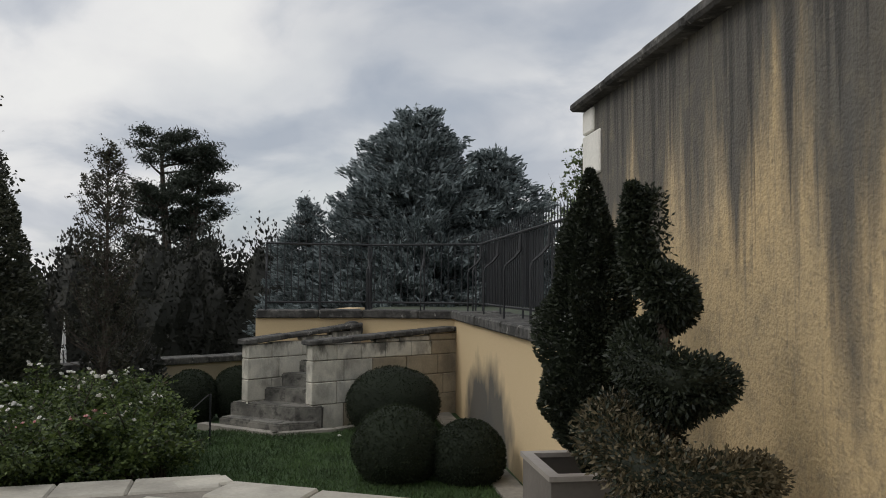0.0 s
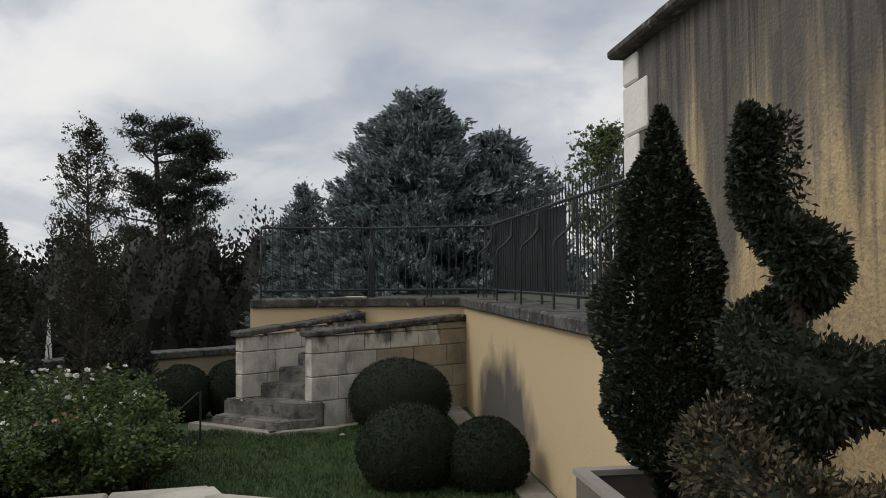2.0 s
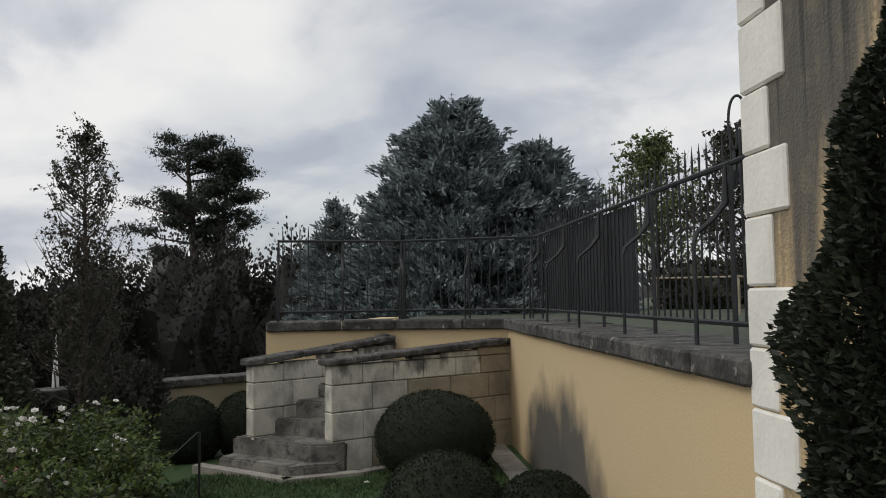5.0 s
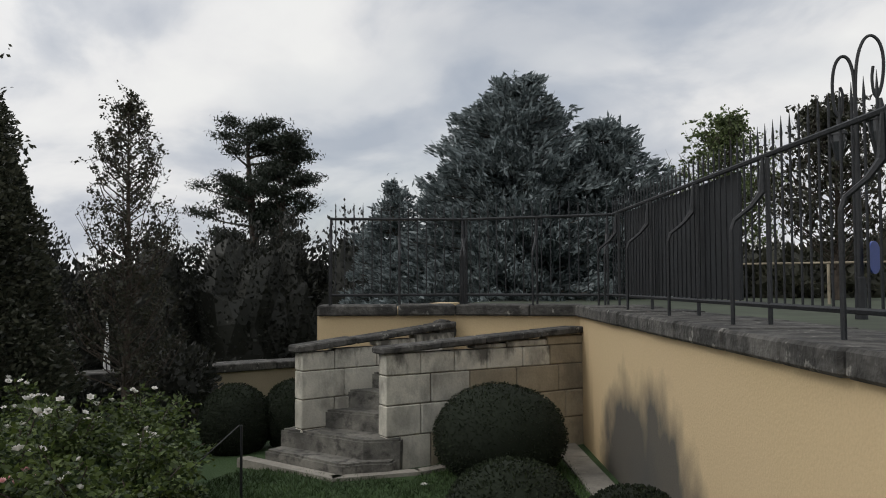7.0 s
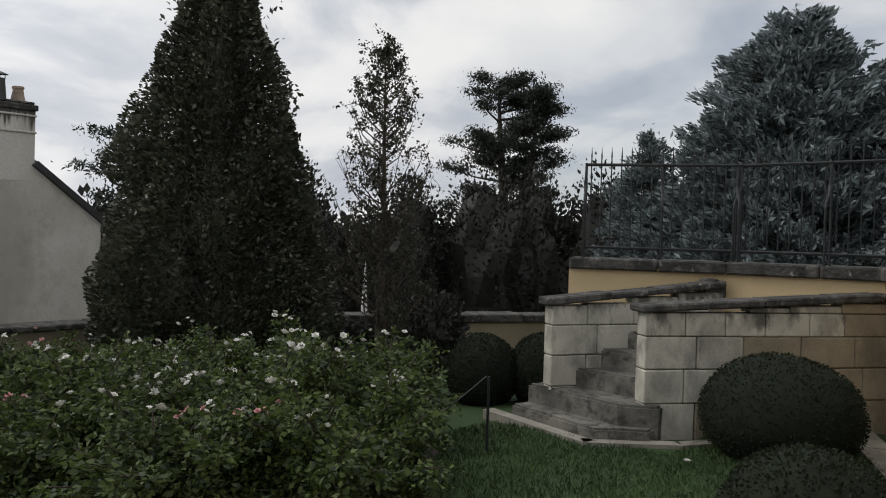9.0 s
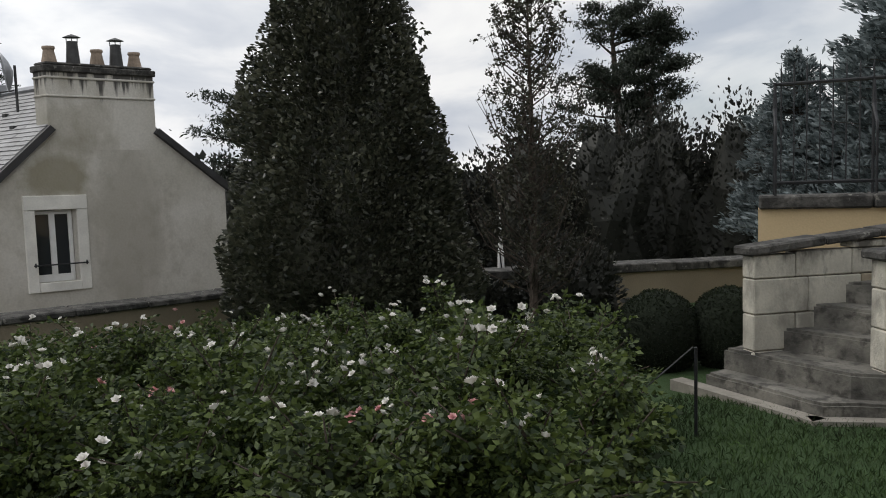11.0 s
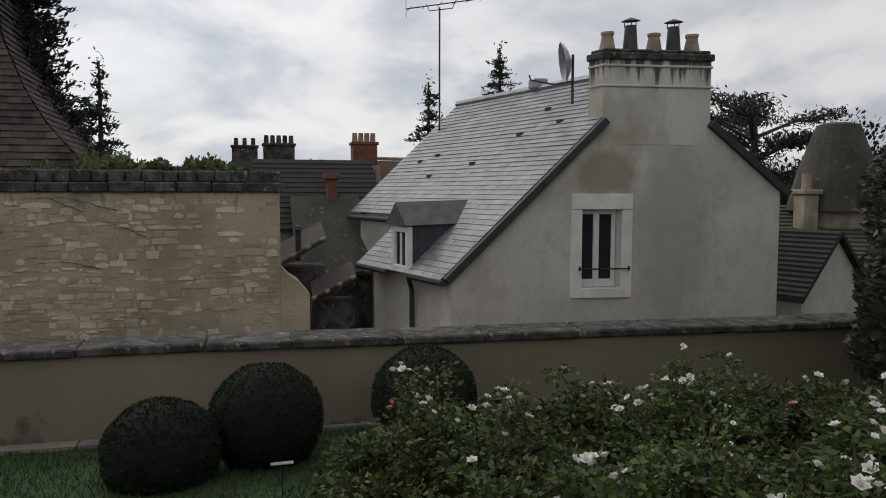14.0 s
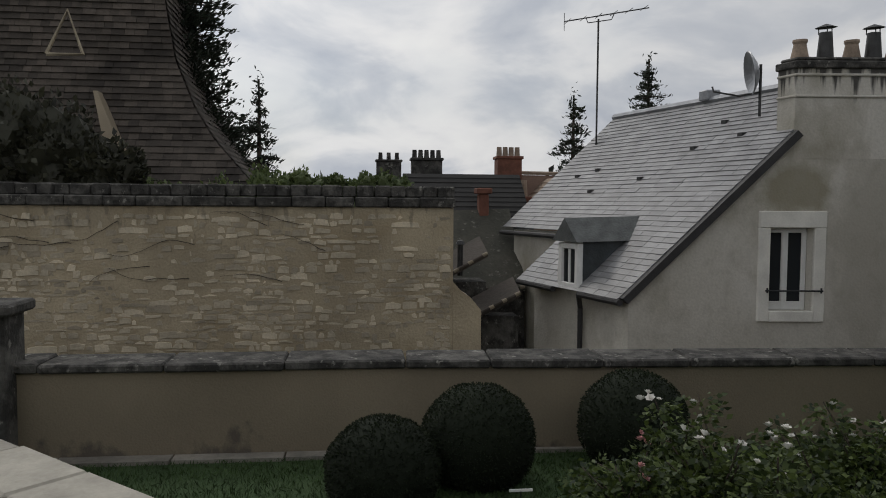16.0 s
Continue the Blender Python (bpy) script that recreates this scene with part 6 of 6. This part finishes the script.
def stack(root, x, y, z0, z1, w, d, material, pots, m=None):
    c_ = part("chimney", box_bm(x - d / 2, y - w / 2, z0, x + d / 2, y + w / 2, z1, bevel=0.02), material, root)
    part("chimney_cap", box_bm(x - d / 2 - 0.06, y - w / 2 - 0.06, z1, x + d / 2 + 0.06, y + w / 2 + 0.06, z1 + 0.12, bevel=0.02), material, c_)
    for k in range(pots):
        yy = y - w / 2 + w * (k + 0.5) / pots
        part("clay_pot", lathe_bm([(0.12, z1 + 0.1), (0.1, z1 + 0.5)], 8, Matrix.Translation((x, yy, 0))), M["clay"] if material is not M["coping"] else M["coping"], c_)


r1, _ = far_house(-37, 7.0, 5, 7, 0.8, 3.6, 90, M["tan_stone"], M["dark_slate"], "far house with a dark slate roof and a grey chimney")
stack(r1, -38.8, 5.6, 2.0, 4.3, 1.4, 0.8, M["coping"], 5)
r2, _ = far_house(-33, 10.2, 5, 5, 0.6, 3.3, 0, M["clay"], M["clay"], "far house with reddish roof and a brick chimney")
stack(r2, -34.3, 8.5, 1.5, 4.1, 1.0, 0.8, M["brick"], 4)

r3, _ = far_house(-21.5, 3.9, 3.2, 5, -0.6, 1.4, 80, M["tan_stone"], M["dark_slate"], "low house with a dark mossy roof in the lane")
r5, _ = far_house(-44, 1.5, 5, 7, 1.0, 3.2, 90, M["tan_stone"], M["dark_slate"], "far house low on the skyline")
stack(r5, -44.0, 2.4, 1.5, 4.6, 1.3, 0.7, M["coping"], 3)
r6, _ = far_house(-14.7, 12.0, 2.0, 2.0, 0.3, 1.25, 20, M["white_render"], M["dark_slate"], "small white gabled outbuilding beside the house")
r7, _ = far_house(-19.0, 16.5, 4, 5, 0.5, 1.6, 60, M["tan_stone"], M["mossy_tile"], "stone house with a dark roof behind the white house")
stack(r7, -18.2, 15.4, 0.6, 1.9, 0.4, 0.4, M["tan_stone"], 1)
pinkish = thing("gabled_house", "small house with a pinkish rendered gable and brick chimneys", "house")
bm = bmesh.new()
prof = [(4.75, DEEP), (6.9, DEEP), (6.9, 2.72), (5.2, 2.74), (4.75, 2.28)]
fr, bk = [bm.verts.new((-22.0, *q)) for q in prof], [bm.verts.new((-24.5, *q)) for q in prof]
bm.faces.new(fr)
bm.faces.new(bk[::-1])
for i in range(5):
    bm.faces.new((fr[i], bk[i], bk[(i + 1) % 5], fr[(i + 1) % 5]))
bmesh.ops.recalc_face_normals(bm, faces=bm.faces)
part("wall", bm, M["pink_render"], pinkish)
part("verge", tube_bm([(-21.98, 4.7, 2.25), (-21.98, 5.2, 2.79), (-21.98, 6.9, 2.77)], 0.05, 5), M["clay"], pinkish)
stack(pinkish, -20.3, 5.15, DEEP, 2.05, 0.62, 0.6, M["brick"], 3)
stack(pinkish, -18.6, 4.15, DEEP, 2.2, 0.2, 0.3, M["brick"], 0)
tower = thing("round_tower", "old tower with a tall mossy conical roof", "tower")
part("wall", lathe_bm([(1.0, LOW), (1.0, 1.6)], 20, Matrix.Translation((-18.6, 16.6, 0))), M["tan_stone"], tower)
part("roof", lathe_bm([(1.15, 1.5), (0.9, 2.5), (0.5, 3.6), (0.34, 3.65)], 20, Matrix.Translation((-18.6, 16.6, 0))), M["mossy_tile"], tower)

for ob_, k_, dy_, dz_ in ((r1, 0.5, -0.44, -0.15), (r2, 0.6, -0.46, -0.15), (r5, 0.5, 0.4, -0.2), (old, 0.7, -1.1, 0.0)):
    nearer(ob_, k_)
    ob_.matrix_world = Matrix.Translation((0, dy_, dz_)) @ ob_.matrix_world

# trees round the town
conifer("fir_tree", -21.4, 8.75, -4.2, 5.6, 2.7, M["pine_needle"], "dark fir behind the house", 26, 9, 0.13, 51, 24000, droop=0.05)
conifer("fir_tree", -21.9, 7.0, -4.2, 4.75, 2.0, M["pine_needle"], "small dark fir behind the roofs", 20, 9, 0.13, 52, 16000)
conifer("fir_tree", -22.3, -2.9, -4.2, 9.9, 2.5, M["pine_needle"], "tall dark fir beside the old roof", 40, 14, 0.17, 53, 40000, full=0.45)
conifer("fir_tree", -21.0, -0.65, -4.2, 4.8, 1.5, M["pine_needle"], "small dark fir beside the old roof", 22, 9, 0.14, 54, 12000)


def cedar(x, y, z0, z1, seed):
    """A cedar with level layers of foliage on bent limbs."""
    rg = np.random.default_rng(seed)
    root = thing("cedar_tree", "spreading cedar with level layers of dark foliage", "tree")
    part("trunk", tube_bm([(x, y, z0), (x + 0.2, y, 1.5), (x, y, z1 - 0.5)], [0.3, 0.22, 0.06], 8), M["bark"], root)
    limbs = bmesh.new()
    pts = []
    for k in range(26):
        zz_ = z1 - 0.3 - (z1 - 1.0) * rg.uniform(0, 1) ** 1.2
        a_ = rg.uniform(0, math.tau)
        ln = rg.uniform(1.2, 4.0)
        tip = np.array([x + ln * math.cos(a_), y + ln * math.sin(a_), zz_ + 0.3])
        base = np.array([x, y, zz_ - 0.5])
        tube_into(limbs, [base, (base + tip) / 2 + np.array([0, 0, 0.25]), tip], [0.08, 0.05, 0.02], 5)
        for c_ in (0.6, 0.8, 1.0):
            q_ = base + (tip - base) * c_ + np.array([0, 0, 0.2])
            pts.append(q_ + rg.normal(size=(170, 3)) * np.array([0.45, 0.45, 0.1]))
    tagged(part("limb", limbs, M["bark"], root), kind="stuff")
    pts = np.concatenate(pts)
    leaves_object("crown", pts, 0.2, M["pine_needle"], root, aspect=0.3)


cedar(-26.5, 20.0, -4.2, 5.7, 71)
shrub_mass("yellow_green_shrubs", [(-16.5, -3.0 + 0.75 * i, 1.75 + 0.15 * math.sin(i * 2.0), 0.55, 0.75) for i in range(7)], None, M["green_leaf"], "yellow-green shrubs rising behind the rubble wall", 0.09, 1100, 10)
shrub_mass("dark_green_shrubs", [(-17.5, -9.0 + 0.95 * i, 2.0 + 0.9 * math.sin(i * 0.55), 0.9, 1.1) for i in range(5)], None, M["rose_leaf"], "dark green shrubs rising behind the rubble wall", 0.1, 1800, 11)

rg = np.random.default_rng(78)
spots = []
for i in range(46):
    a = radians(-30 + 215 * i / 45)
    rad = rg.uniform(95, 130)
    spots.append((rad * math.cos(a), rad * math.sin(a), -4 + rg.uniform(-1, 2), rg.uniform(7, 11), rg.uniform(5, 9)))
shrub_mass("distant_woods", spots, None, M["dark_leaf"], "distant dark wooded ridge", 1.4, 700, 6)

# ---------------------------------------------------------------- paving of the terrace
terrace_ob = bpy.data.objects["terrace"]
EDGE = TERRACE[:9]
coping_run(terrace_ob, EDGE, 0.42, TERRACE_Z - 0.07, 0.07, 0.03, M["slab"], 0.75, side=-1, name="edge_slab")
rr = random.Random(44)
slab_meshes = []
for wd in (0.42, 0.55, 0.7):
    bm = box_bm(0.004, 0.004, -0.05, wd - 0.004, 0.396, 0.0, bevel=0.008)
    me = bpy.data.meshes.new("paving_slab")
    bm.to_mesh(me)
    bm.free()
    me.materials.append(M["slab"])
    slab_meshes.append((wd, me))
rest = bmesh.new()
for row in range(31):
    yy = 5.2 - 0.4 * row
    xx = -8.4 + rr.uniform(0, 0.3)
    while xx < 6.4:
        wd, me = rr.choice(slab_meshes)
        corners = [(xx, yy), (xx + wd, yy), (xx, yy + 0.4), (xx + wd, yy + 0.4)]
        grown = [(cx + dx, cy + dy) for cx, cy in corners for dx, dy in ((0.4, 0.3), (-0.4, 0.3), (0.1, 0.45), (-0.4, -0.4))]
        if not all(inside(c_, TERRACE) for c_ in grown):
            xx += wd
            continue
        if yy > -2.2 and (yy > 3.4 or xx < -3.5):
            ob = new("paving_slab", me)
            ob.parent = terrace_ob
            ob.matrix_world = pose(xx, yy, TERRACE_Z - 0.004 + rr.uniform(-0.003, 0.003))
        else:
            z_ = TERRACE_Z - 0.004 + rr.uniform(-0.003, 0.003)
            v8 = [rest.verts.new((xx + a_, yy + b_, z_ - c_)) for c_ in (0.05, 0) for a_, b_ in ((0.004, 0.004), (wd - 0.004, 0.004), (wd - 0.004, 0.396), (0.004, 0.396))]
            rest.faces.new(v8[4:])
            for i in range(4):
                rest.faces.new((v8[i], v8[(i + 1) % 4], v8[4 + (i + 1) % 4], v8[4 + i]))
        xx += wd
tagged(part("paving", rest, M["slab"], terrace_ob), kind="stuff")
